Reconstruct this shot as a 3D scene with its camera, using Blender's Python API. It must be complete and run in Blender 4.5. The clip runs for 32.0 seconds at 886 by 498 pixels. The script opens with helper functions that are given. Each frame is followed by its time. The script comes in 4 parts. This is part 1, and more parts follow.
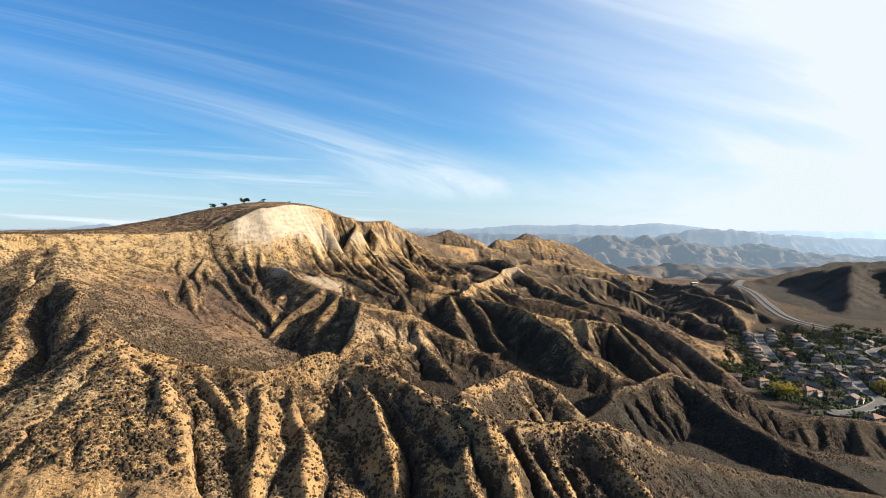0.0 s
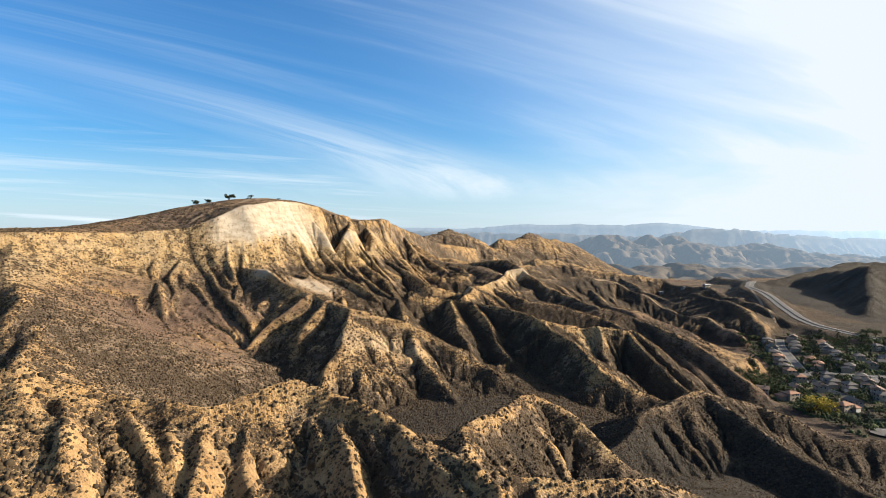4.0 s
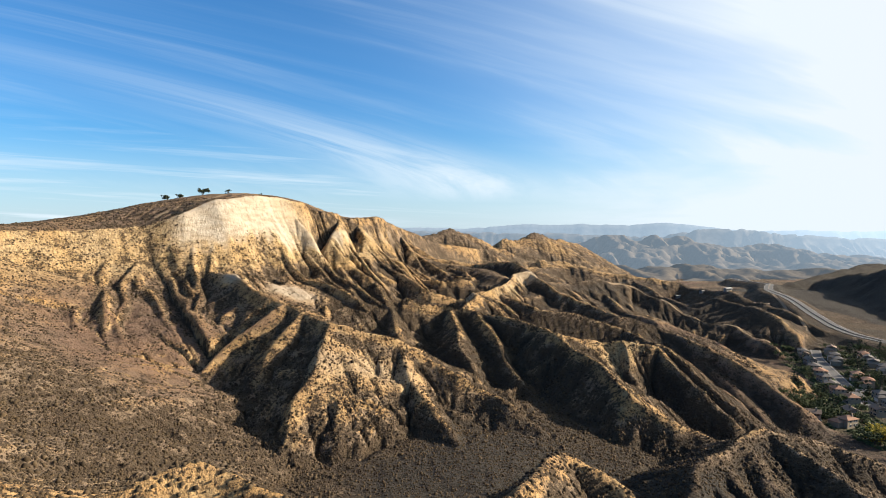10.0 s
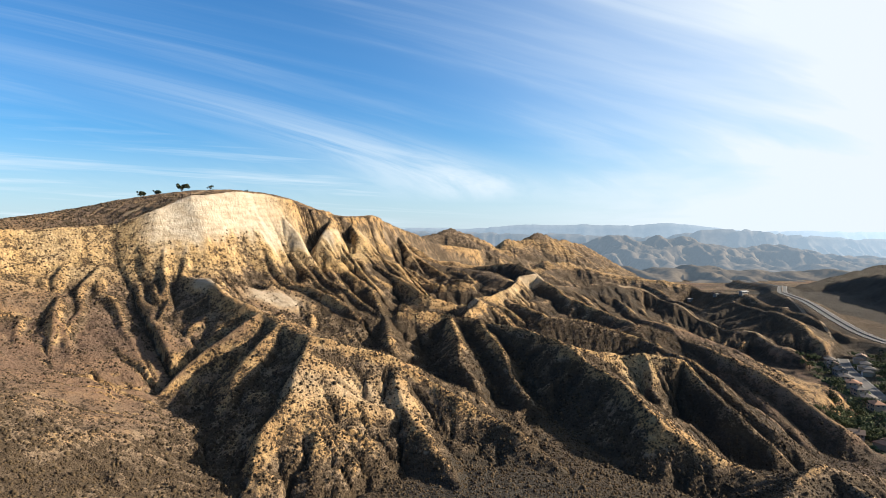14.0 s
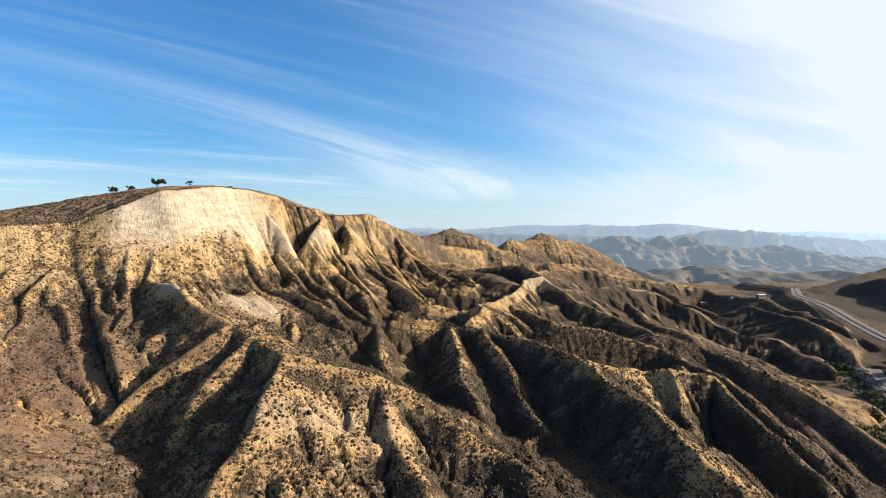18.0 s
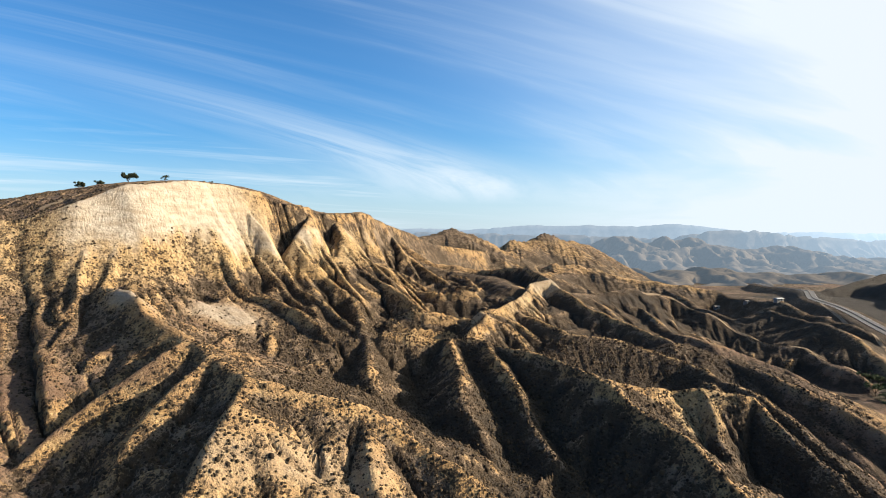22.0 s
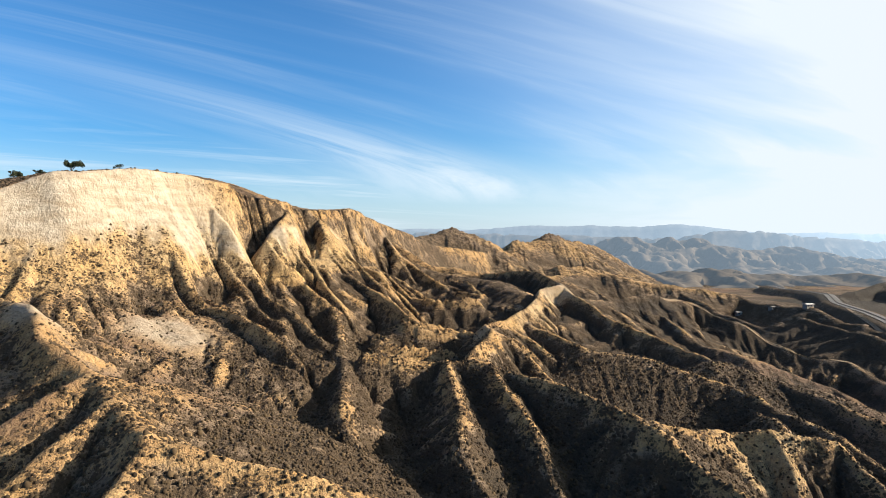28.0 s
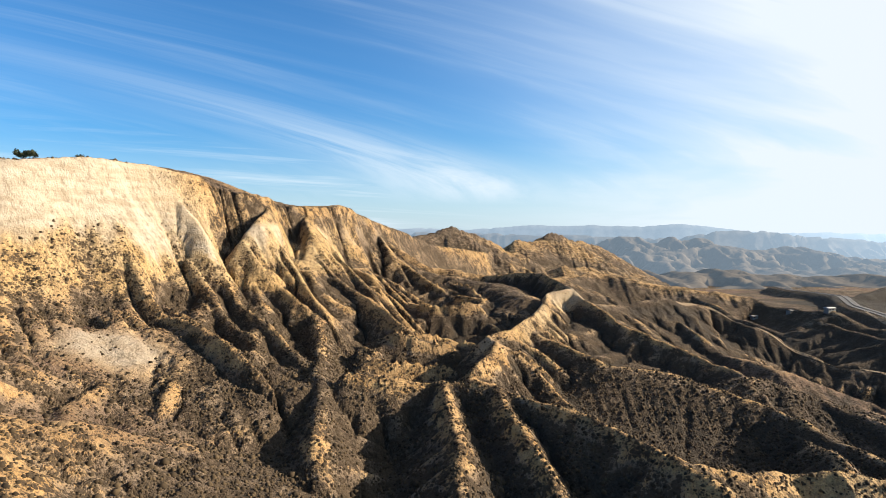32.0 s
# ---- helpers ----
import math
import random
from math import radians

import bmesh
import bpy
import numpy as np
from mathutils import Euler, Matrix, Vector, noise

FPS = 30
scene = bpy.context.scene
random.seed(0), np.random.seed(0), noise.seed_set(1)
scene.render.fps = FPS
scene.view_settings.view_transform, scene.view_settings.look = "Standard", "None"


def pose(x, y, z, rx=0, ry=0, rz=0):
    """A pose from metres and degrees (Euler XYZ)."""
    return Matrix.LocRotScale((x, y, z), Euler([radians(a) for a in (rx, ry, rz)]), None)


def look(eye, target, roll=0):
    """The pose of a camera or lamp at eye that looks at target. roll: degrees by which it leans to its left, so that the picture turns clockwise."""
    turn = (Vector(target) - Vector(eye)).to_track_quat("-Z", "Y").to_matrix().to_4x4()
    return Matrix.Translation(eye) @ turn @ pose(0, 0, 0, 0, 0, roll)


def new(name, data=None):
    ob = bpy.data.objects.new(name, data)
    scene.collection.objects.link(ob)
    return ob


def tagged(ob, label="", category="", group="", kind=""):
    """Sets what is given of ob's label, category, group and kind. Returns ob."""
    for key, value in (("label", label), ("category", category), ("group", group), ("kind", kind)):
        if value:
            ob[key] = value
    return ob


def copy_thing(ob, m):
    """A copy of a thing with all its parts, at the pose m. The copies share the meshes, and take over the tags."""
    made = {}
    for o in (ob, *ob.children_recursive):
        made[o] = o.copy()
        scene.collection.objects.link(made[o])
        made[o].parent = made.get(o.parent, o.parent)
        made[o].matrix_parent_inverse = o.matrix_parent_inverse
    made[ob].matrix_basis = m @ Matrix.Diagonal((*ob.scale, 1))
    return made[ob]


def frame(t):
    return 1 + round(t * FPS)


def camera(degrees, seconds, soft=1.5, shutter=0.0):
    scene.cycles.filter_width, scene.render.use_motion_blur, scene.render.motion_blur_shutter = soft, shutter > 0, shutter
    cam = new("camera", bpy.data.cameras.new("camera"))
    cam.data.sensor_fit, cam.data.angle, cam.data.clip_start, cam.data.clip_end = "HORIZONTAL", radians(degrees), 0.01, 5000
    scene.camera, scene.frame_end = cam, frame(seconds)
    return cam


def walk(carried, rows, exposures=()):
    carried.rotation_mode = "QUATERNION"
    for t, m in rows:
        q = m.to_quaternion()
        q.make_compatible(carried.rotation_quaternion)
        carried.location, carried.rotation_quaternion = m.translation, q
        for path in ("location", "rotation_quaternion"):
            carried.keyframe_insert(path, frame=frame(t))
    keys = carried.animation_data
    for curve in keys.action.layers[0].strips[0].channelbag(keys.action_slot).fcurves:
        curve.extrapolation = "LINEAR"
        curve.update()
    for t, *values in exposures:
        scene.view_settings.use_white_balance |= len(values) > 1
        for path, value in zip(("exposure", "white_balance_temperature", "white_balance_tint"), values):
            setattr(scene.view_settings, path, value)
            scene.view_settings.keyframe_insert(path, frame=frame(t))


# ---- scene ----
cam = camera(73.0, 32.0, soft=0.8)
# seconds, place in metres, turn to the left, tilt and lean in degrees
FLIGHT = [
    (0, 0.00, 0.00, 150.00, 0.000, -1.568, 0.000),
    (2, 0.53, 22.39, 149.66, 0.040, -1.597, 0.017),
    (4, 1.05, 44.56, 149.32, 0.085, -1.614, 0.035),
    (6, 1.57, 66.52, 148.98, 0.136, -1.620, 0.052),
    (8, 2.08, 88.25, 148.64, 0.190, -1.616, 0.069),
    (10, 2.59, 109.77, 148.30, 0.245, -1.605, 0.087),
    (12, 3.09, 131.07, 147.96, 0.302, -1.588, 0.104),
    (14, 3.58, 152.15, 147.62, 0.358, -1.567, 0.122),
    (16, 4.07, 173.01, 147.27, 0.412, -1.543, 0.139),
    (18, 4.55, 193.65, 146.93, 0.463, -1.517, 0.156),
    (20, 5.03, 214.07, 146.58, 0.509, -1.493, 0.174),
    (22, 5.50, 234.28, 146.24, 0.549, -1.470, 0.191),
    (24, 5.96, 254.27, 145.89, 0.582, -1.452, 0.208),
    (26, 6.42, 274.03, 145.54, 0.606, -1.439, 0.226),
    (28, 6.88, 293.58, 145.19, 0.620, -1.433, 0.243),
    (30, 7.32, 312.91, 144.84, 0.623, -1.436, 0.261),
    (32, 7.76, 332.03, 144.49, 0.613, -1.449, 0.278),
]
walk(cam, [(t, pose(x, y, z, 0, 0, turn) @ pose(0, 0, 0, 90 + tilt) @ pose(0, 0, 0, 0, 0, lean))
           for t, x, y, z, turn, tilt, lean in FLIGHT])


# ---- world, sun, exposure ----
SUN_TURN, SUN_HEIGHT = radians(84), radians(22.5)      # clockwise from straight ahead (+y), above the horizon
SUN_WAY = Vector((math.sin(SUN_TURN) * math.cos(SUN_HEIGHT), math.cos(SUN_TURN) * math.cos(SUN_HEIGHT), math.sin(SUN_HEIGHT)))
VEIL_WAY = Vector((math.sin(radians(76)) * math.cos(radians(22.5)), math.cos(radians(76)) * math.cos(radians(22.5)), math.sin(radians(22.5))))  # where the cirrus is thickest
scene.view_settings.exposure = 1.3

sun_lamp = bpy.data.lights.new("sun", "SUN")
sun_lamp.energy, sun_lamp.angle, sun_lamp.color = 5.4, radians(0.55), (1.0, 0.86, 0.69)
new("sun", sun_lamp).matrix_world = look(SUN_WAY * 100, (0, 0, 0))


class Nodes:
    """A short hand for node trees."""

    def __init__(self, tree):
        self.tree = tree
        tree.nodes.clear()

    def add(self, kind, ins=(), **props):
        node = self.tree.nodes.new(kind)
        for key, value in props.items():
            setattr(node, key, value)
        for key, value in dict(ins).items():
            self.put(node.inputs[key], value)
        return node

    def put(self, socket, value):
        if isinstance(value, bpy.types.NodeSocket):
            self.tree.links.new(value, socket)
        elif value is not None:
            if hasattr(socket.default_value, "__len__") and len(socket.default_value) == 4 and len(value) == 3:
                value = (*value, 1.0)
            socket.default_value = value

    def math(self, op, a, b=None, c=None, clamp=False):
        node = self.add("ShaderNodeMath", operation=op, use_clamp=clamp)
        for k, v in enumerate((a, b, c)):
            if v is not None:
                self.put(node.inputs[k], v)
        return node.outputs[0]

    def step(self, value, low, high, to_low=0.0, to_high=1.0):
        return self.add("ShaderNodeMapRange", {"Value": value, "From Min": low, "From Max": high, "To Min": to_low, "To Max": to_high},
                        interpolation_type="SMOOTHSTEP").outputs[0]

    def mix(self, share, a, b, blend="MIX"):
        node = self.add("ShaderNodeMix", data_type="RGBA", blend_type=blend)
        self.put(node.inputs[0], share)
        self.put(node.inputs[6], a)
        self.put(node.inputs[7], b)
        return node.outputs[2]

    def noise(self, vector, scale, detail=4.0, rough=0.55, distortion=0.0):
        return self.add("ShaderNodeTexNoise", {"Vector": vector, "Scale": scale, "Detail": detail, "Roughness": rough, "Distortion": distortion}).outputs["Fac"]

    def vec(self, x, y, z):
        return self.add("ShaderNodeCombineXYZ", {"X": x, "Y": y, "Z": z}).outputs[0]


def make_sky():
    """Blue sky with high cirrus streaks that thicken to a white veil on one side."""
    world = bpy.data.worlds.new("sky")
    scene.world = world
    world.use_nodes = True
    n = Nodes(world.node_tree)
    way = n.add("ShaderNodeTexCoord").outputs["Generated"]
    xyz = n.add("ShaderNodeSeparateXYZ", {"Vector": way})
    x, y, z = xyz.outputs[0], xyz.outputs[1], xyz.outputs[2]
    sky = n.add("ShaderNodeTexSky", sky_type="NISHITA", sun_disc=False, sun_elevation=SUN_HEIGHT, sun_rotation=SUN_TURN,
                altitude=300, air_density=1.0, dust_density=1.2, ozone_density=1.6).outputs[0]
    # the sheet of cirrus, seen in perspective
    up = n.math("MAXIMUM", z, 0.004)
    cx = n.math("DIVIDE", x, up)
    cy = n.math("DIVIDE", y, up)
    warp = n.math("MULTIPLY_ADD", n.noise(n.vec(n.math("MULTIPLY", cx, 0.35), n.math("MULTIPLY", cy, 0.12), 3.0), 1.0, 3.0), 1.4, -0.7)
    long = n.math("LOGARITHM", n.math("MAXIMUM", cy, 0.5), 2.71828)
    middle = n.math("MULTIPLY_ADD", long, 2.2, -5.05)
    side = n.math("DIVIDE", n.math("SUBTRACT", cx, n.math("MULTIPLY_ADD", warp, 0.3, middle)), n.math("MULTIPLY_ADD", cy, 0.30, 0.45))
    fibre = n.noise(n.vec(n.math("MULTIPLY", side, 3.6), n.math("MULTIPLY", long, 1.1), 0.0), 1.0, 6.0, 0.60, 0.5)
    broad = n.noise(n.vec(n.math("MULTIPLY", side, 1.5), n.math("MULTIPLY", long, 1.3), 5.0), 1.0, 4.0, 0.55, 0.4)
    thin = n.math("MULTIPLY", n.math("MULTIPLY", n.step(fibre, 0.35, 0.75), n.step(broad, 0.36, 0.66)), n.step(z, 0.03, 0.09))
    # low level stripes
    ratio = n.math("DIVIDE", x, n.math("MAXIMUM", y, 0.05))
    tall = n.math("MULTIPLY_ADD", ratio, 0.055, n.math("DIVIDE", z, n.math("MAXIMUM", y, 0.05)))
    stripe = n.noise(n.vec(n.math("MULTIPLY", ratio, 1.6), n.math("MULTIPLY", tall, 46.0), 8.0), 1.0, 4.0, 0.6, 0.3)
    stripe = n.math("MULTIPLY", n.step(stripe, 0.46, 0.72), n.math("MULTIPLY", n.step(z, 0.19, 0.08), n.step(x, 0.15, -0.15)))
    # the long streak
    off = n.math("DIVIDE", n.math("SUBTRACT", cx, n.math("MULTIPLY_ADD", warp, 0.25, middle)), n.math("MULTIPLY_ADD", cy, 0.12, 0.05))
    streak = n.math("EXPONENT", n.math("MULTIPLY", n.math("MULTIPLY", off, off), n.step(off, -0.5, 0.5, -0.55, -1.6)))
    streak = n.math("MULTIPLY", streak, n.math("MULTIPLY", n.step(cy, 2.2, 8.5, 0.16, 1.0), n.step(cy, 22.0, 9.5)))
    streak = n.math("MULTIPLY", streak, n.step(fibre, 0.30, 0.66, 0.25, 1.0))
    # veil of thick cirrus and haze at the horizon
    dot = n.add("ShaderNodeVectorMath", {0: way, 1: VEIL_WAY}, operation="DOT_PRODUCT").outputs["Value"]
    dot = n.math("MAXIMUM", dot, 0.0)
    veil = n.math("MULTIPLY", n.math("POWER", dot, 3.0), n.step(broad, 0.25, 0.7, 0.78, 1.2))
    low = n.step(z, 0.16, 0.0)
    cover = n.math("MAXIMUM", n.math("MULTIPLY", thin, 0.19), n.math("MAXIMUM", n.math("MULTIPLY", streak, 0.68), n.math("MULTIPLY", stripe, 0.48)))
    cover = n.math("ADD", cover, n.math("ADD", n.math("MULTIPLY", veil, 2.6), n.math("MULTIPLY", low, 0.62)), clamp=True)
    white = n.mix(n.math("POWER", dot, 3.0), (6.7, 7.7, 8.5), (7.35, 7.5, 7.8))
    tinted = n.mix(1.0, sky, (0.44, 0.995, 1.49), "MULTIPLY")
    colour = n.mix(cover, tinted, white)
    back = n.add("ShaderNodeBackground", {"Color": colour, "Strength": 0.0505})
    out = n.add("ShaderNodeOutputWorld")
    n.tree.links.new(back.outputs[0], out.inputs[0])


make_sky()

# ---- land ----
def grow(start, stop, first, factor):
    """Distances from start to stop whose steps widen."""
    out, step, sign = [], first, 1 if stop > start else -1
    at = start
    while (stop - at) * sign > 0:
        at += sign * step
        step *= factor
        out.append(at)
    return out


FINE = 1.15
AXIS_X = np.array(grow(-330, -4900, FINE, 1.045)[::-1] + list(np.arange(-330, 330, FINE)) + grow(330, 4900, FINE, 1.03))
AXIS_Y = np.array(grow(130, -1500, FINE, 1.05)[::-1] + list(np.arange(130, 760, FINE)) + grow(760, 4900, FINE, 1.016))
GX, GY = np.meshgrid(AXIS_X, AXIS_Y)


def hashed(i, j, seed):
    k = (i.astype(np.int64) * 374761393 + j.astype(np.int64) * 668265263 + seed * 974634777) & 0x7FFFFFFF
    k = ((k ^ (k >> 13)) * 1274126177) & 0x7FFFFFFF
    return ((k ^ (k >> 16)) & 0xFFFF) / 65535.0


def value_noise(x, y, seed=0):
    """Smooth noise from -1 to 1."""
    i, j = np.floor(x), np.floor(y)
    u, v = x - i, y - j
    u, v = u * u * u * (u * (u * 6 - 15) + 10), v * v * v * (v * (v * 6 - 15) + 10)
    a, b, c, d = hashed(i, j, seed), hashed(i + 1, j, seed), hashed(i, j + 1, seed), hashed(i + 1, j + 1, seed)
    return 2 * ((a + (b - a) * u) * (1 - v) + (c + (d - c) * u) * v) - 1


def fbm(x, y, octaves, seed=0, gain=0.5):
    total, size = 0, 1.0
    for k in range(octaves):
        total = total + size * value_noise(x * 2 ** k + 17.3 * k, y * 2 ** k - 9.1 * k, seed + k)
        size *= gain
    return total


def smooth(low, high, v):
    t = np.clip((v - low) / (high - low), 0, 1)
    return t * t * (3 - 2 * t)


WX = GX + 3.5 * fbm(GX / 34, GY / 34, 2, 11)
WY = GY + 3.5 * fbm(GX / 34, GY / 34, 2, 23)

# valley floor, falling from the canyons to the houses
H = 19 + smooth(265, 15, GX) * (38 + 14 * smooth(430, 600, GY) + 26 * (0.42 - np.abs(fbm(WX / 62, WY / 62, 3, 41))) * smooth(395, 450, GY) * smooth(-150, -90, GX) * smooth(70, 20, GX)) * smooth(1150, 850, GY) + 0.02 * np.clip(GY - 600, 0, 900) * smooth(1800, 1200, GY) - 0.034 * np.clip(GY - 1250, 0, 1600) + 18 * np.exp(-((GX + 22) / 46) ** 2 - ((GY - 605) / 48) ** 2) + 26 * np.exp(-((GX - 8) / 46) ** 2 - ((GY - 755) / 80) ** 2) + 1.5 * fbm(GX / 90, GY / 90, 3, 5)
# rough hills where the flight never looks
behind = smooth(140, -120, GY)
H += behind * (45 + 40 * (1 - np.abs(fbm(GX / 160, GY / 160, 4, 31))))


CREST_D = np.full(H.shape, 60.0)      # distance to the crest that makes the land here


def line_field(pts, box):
    """Distance to a line, place along it, height and side, over the part box of the land."""
    x, y = WX[box], WY[box]
    best, along, top, side = np.full(x.shape, 1e9), np.zeros(x.shape), np.zeros(x.shape), np.zeros(x.shape)
    run = 0.0
    for (ax, ay, az), (bx, by, bz) in zip(pts, pts[1:]):
        dx, dy = bx - ax, by - ay
        size = math.hypot(dx, dy)
        t = np.clip(((x - ax) * dx + (y - ay) * dy) / (size * size), 0, 1)
        d = np.hypot(x - ax - t * dx, y - ay - t * dy)
        near = d < best
        best = np.where(near, d, best)
        along = np.where(near, run + t * size, along)
        top = np.where(near, az + t * (bz - az), top)
        side = np.where(near, np.sign(dx * (y - ay) - dy * (x - ax)), side)
        run += size
    return best, along, top, side


def box_round(pts, reach):
    xs, ys = [p[0] for p in pts], [p[1] for p in pts]
    a, b = np.searchsorted(AXIS_X, (min(xs) - reach, max(xs) + reach))
    c, d = np.searchsorted(AXIS_Y, (min(ys) - reach, max(ys) + reach))
    return slice(c, d), slice(a, b)


def ribs_at(along, d, side, wave, seed, lean=0.35):
    """Depth from 0 on the ribs to 1 in the gullies between them."""
    s = (along + lean * d) / wave + 37.7 * (side > 0) + 0.13 * seed
    s = s + 0.7 * value_noise(s * 0.45, side * 3.0 + seed, seed) + 0.25 * value_noise(s * 1.3, d / 14.0, seed + 1)
    tri = np.abs(2 * (s - np.floor(s)) - 1)
    power = 0.55 + 0.45 * value_noise(np.floor(s) + 0.5, side, seed + 5)
    return (1 - tri) * power


def crest(pts, left=0.8, right=0.8, foot=0.52, ribs=5.0, wave=13.0, blunt=1.2, bend=26.0, seed=1, reach=170, lean=0.35, wobble=1.0):
    """A ridge along pts, with its slopes to either side, cut by gullies."""
    box = box_round(pts, reach)
    d, along, top, side = line_field(pts, box)
    far = np.sqrt(d * d + blunt * blunt) - blunt
    m = np.where(side > 0, left, right)
    drop = foot * far + np.maximum(m - foot, 0) * bend * (1 - np.exp(-far / bend))
    drop = drop + ribs * (1 - np.exp(-far / 13)) * ribs_at(along, d, side, wave, seed, lean)
    top = top + wobble * (value_noise(along / 13.0, along * 0 + seed, seed + 9) if wobble < 3 else fbm(along / 70.0, along * 0 + seed, 3, seed + 9))
    h = top - drop
    CREST_D[box] = np.where(h > H[box], d, CREST_D[box])
    H[box] = np.maximum(H[box], h)


def gully_line(pts, wide=9.0):
    """A gully cut into the land along pts, whose third number is its depth."""
    box = box_round(pts, wide * 1.5)
    d, along, deep, side = line_field(pts, box)
    H[box] -= deep * np.clip(1 - d / wide, 0, 1)


# the scarp: rim of the high ground, steep towards the flight (right), a gentle dome behind (left)
RIM = [(-560, 40, 140), (-440, 230, 147), (-350, 340, 149), (-276, 436, 149), (-243, 497, 149), (-212, 530, 152), (-192, 543, 162), (-174, 560, 172), (-155, 595, 178),
       (-140, 632, 178), (-120, 668, 171), (-104, 692, 166), (-90, 732, 161), (-76, 787, 166), (-62, 840, 157), (-46, 890, 149), (-12, 1000, 132),
       (40, 1110, 122), (90, 1240, 112), (140, 1340, 104)]


def scarp():
    box = box_round(RIM, 700)
    d, along, top, side = line_field(RIM, box)
    x, y = GX[box], GY[box]
    right = side < 0
    far = np.sqrt(d * d + 9) - 3
    steep = (10.8 * (1 - np.exp(-far / 12)) + 37 * (1 - np.exp(-far / 60)) + 0.14 * far + 0.30 * np.maximum(far - 130, 0)) * (1 + 0.38 * smooth(156, 172, top) + 0.42 * smooth(650, 760, y))
    plain = (10.8 * (1 - np.exp(-far / 12)) + 0.93 * far - 0.55 * np.maximum(far - 52, 0)) * (1 + 0.10 * smooth(156, 172, top))
    steep = np.maximum(steep, plain) * smooth(525, 585, y) + steep * smooth(585, 525, y)
    cut = ribs_at(along, d, side, 13.0, 3, 0.15) * (0.3 + 4.5 * smooth(535, 590, y) + 3 * smooth(590, 690, y)) * smooth(14, 46, d) + ribs_at(along, d, side, 48.0, 8, 0.1) * (1.5 + 3.5 * smooth(560, 680, y)) * (1 - np.exp(-d / 30))
    hilltop = 149 + 35 * np.exp(-((x + 190) / 127) ** 2 - ((y - 680) / 134) ** 2) + 1.5 * fbm(x / 70, y / 70, 3, 78)
    near = np.exp(-(d / 27) ** 2)
    behind_rim = top * near + (hilltop - 0.07 * np.clip(y - 780, 0, 500) - 0.16 * np.clip(y - 980, 0, 500)) * (1 - near)
    h = np.where(right, top - (steep + cut), behind_rim)
    CREST_D[box] = np.where(h > H[box], np.where(right, d, 0), CREST_D[box])
    H[box] = np.maximum(H[box], h)


scarp()

# noses of the summit face
crest([(-143, 640, 175), (-113, 625, 149), (-101, 613, 131), (-80, 594, 104), (-58, 570, 84), (-29, 540, 88)], 0.9, 0.85, foot=0.7, ribs=5.5, bend=14, seed=51)
crest([(-104, 692, 163), (-97, 660, 152), (-101, 634, 134)], 1.0, 0.9, foot=0.7, ribs=4, bend=14, seed=52)
crest([(-90, 735, 158), (-76, 700, 147), (-79, 676, 134), (-64, 656, 108), (-50, 640, 92)], 1.0, 0.9, foot=0.7, ribs=4, bend=14, seed=53)
crest([(-60, 850, 150), (-36, 800, 124), (-18, 770, 98), (-8, 752, 92)], 0.9, 0.9, foot=0.7, ribs=5.5, bend=14, seed=54)
# spurs of dark scrub from the face's foot to the canyon
crest([(-100, 612, 124), (-93, 575, 112), (-88, 540, 104), (-80, 510, 95), (-72, 485, 84)], 0.8, 0.8, 0.6, ribs=4, seed=55, reach=70)
crest([(-88, 612, 119), (-72, 575, 106), (-62, 540, 97), (-56, 510, 88), (-50, 485, 78)], 0.8, 0.8, 0.6, ribs=4, seed=56, reach=70)
crest([(-60, 640, 110), (-48, 600, 101), (-44, 570, 97), (-40, 545, 95)], 0.8, 0.8, 0.6, ribs=4, seed=57, reach=70)

crest([(-120, 572, 116), (-113, 548, 107), (-107, 526, 104), (-98, 503, 100), (-90, 482, 98), (-76, 466, 92)], 0.62, 0.66, 0.5, ribs=2, blunt=2, seed=58, reach=60)


def fins(pts, start, way, spacing, length, lift, seed):
    """A row of narrow sharp ribs that run down from the line pts along way."""
    rng = random.Random(seed)
    gaps = np.concatenate(([0], np.cumsum([math.hypot(b[0] - a[0], b[1] - a[1]) for a, b in zip(pts, pts[1:])])))
    at = spacing * rng.random()
    while at < gaps[-1]:
        x, y = (float(np.interp(at, gaps, [p[k] for p in pts])) for k in (0, 1))
        turn = rng.uniform(-0.22, 0.22)
        wx, wy = way[0] * math.cos(turn) - way[1] * math.sin(turn), way[0] * math.sin(turn) + way[1] * math.cos(turn)
        first, run, up = start * rng.uniform(0.8, 1.25), length * rng.uniform(0.7, 1.25), lift * rng.uniform(0.7, 1.3)
        line = []
        for u in (0.0, 0.3, 0.65, 1.0):
            px, py = x + wx * (first + run * u), y + wy * (first + run * u)
            z = float(H[np.searchsorted(AXIS_Y, py), np.searchsorted(AXIS_X, px)])
            line.append((px, py, z + up * (0.15 + 3.2 * u * (1.0 - u))))
        crest(line, 1.05, 1.15, 0.95, ribs=1.2, wave=7, blunt=0.5, bend=9, seed=seed + int(at), reach=26, wobble=0.6)
        at += spacing * rng.uniform(0.7, 1.35)


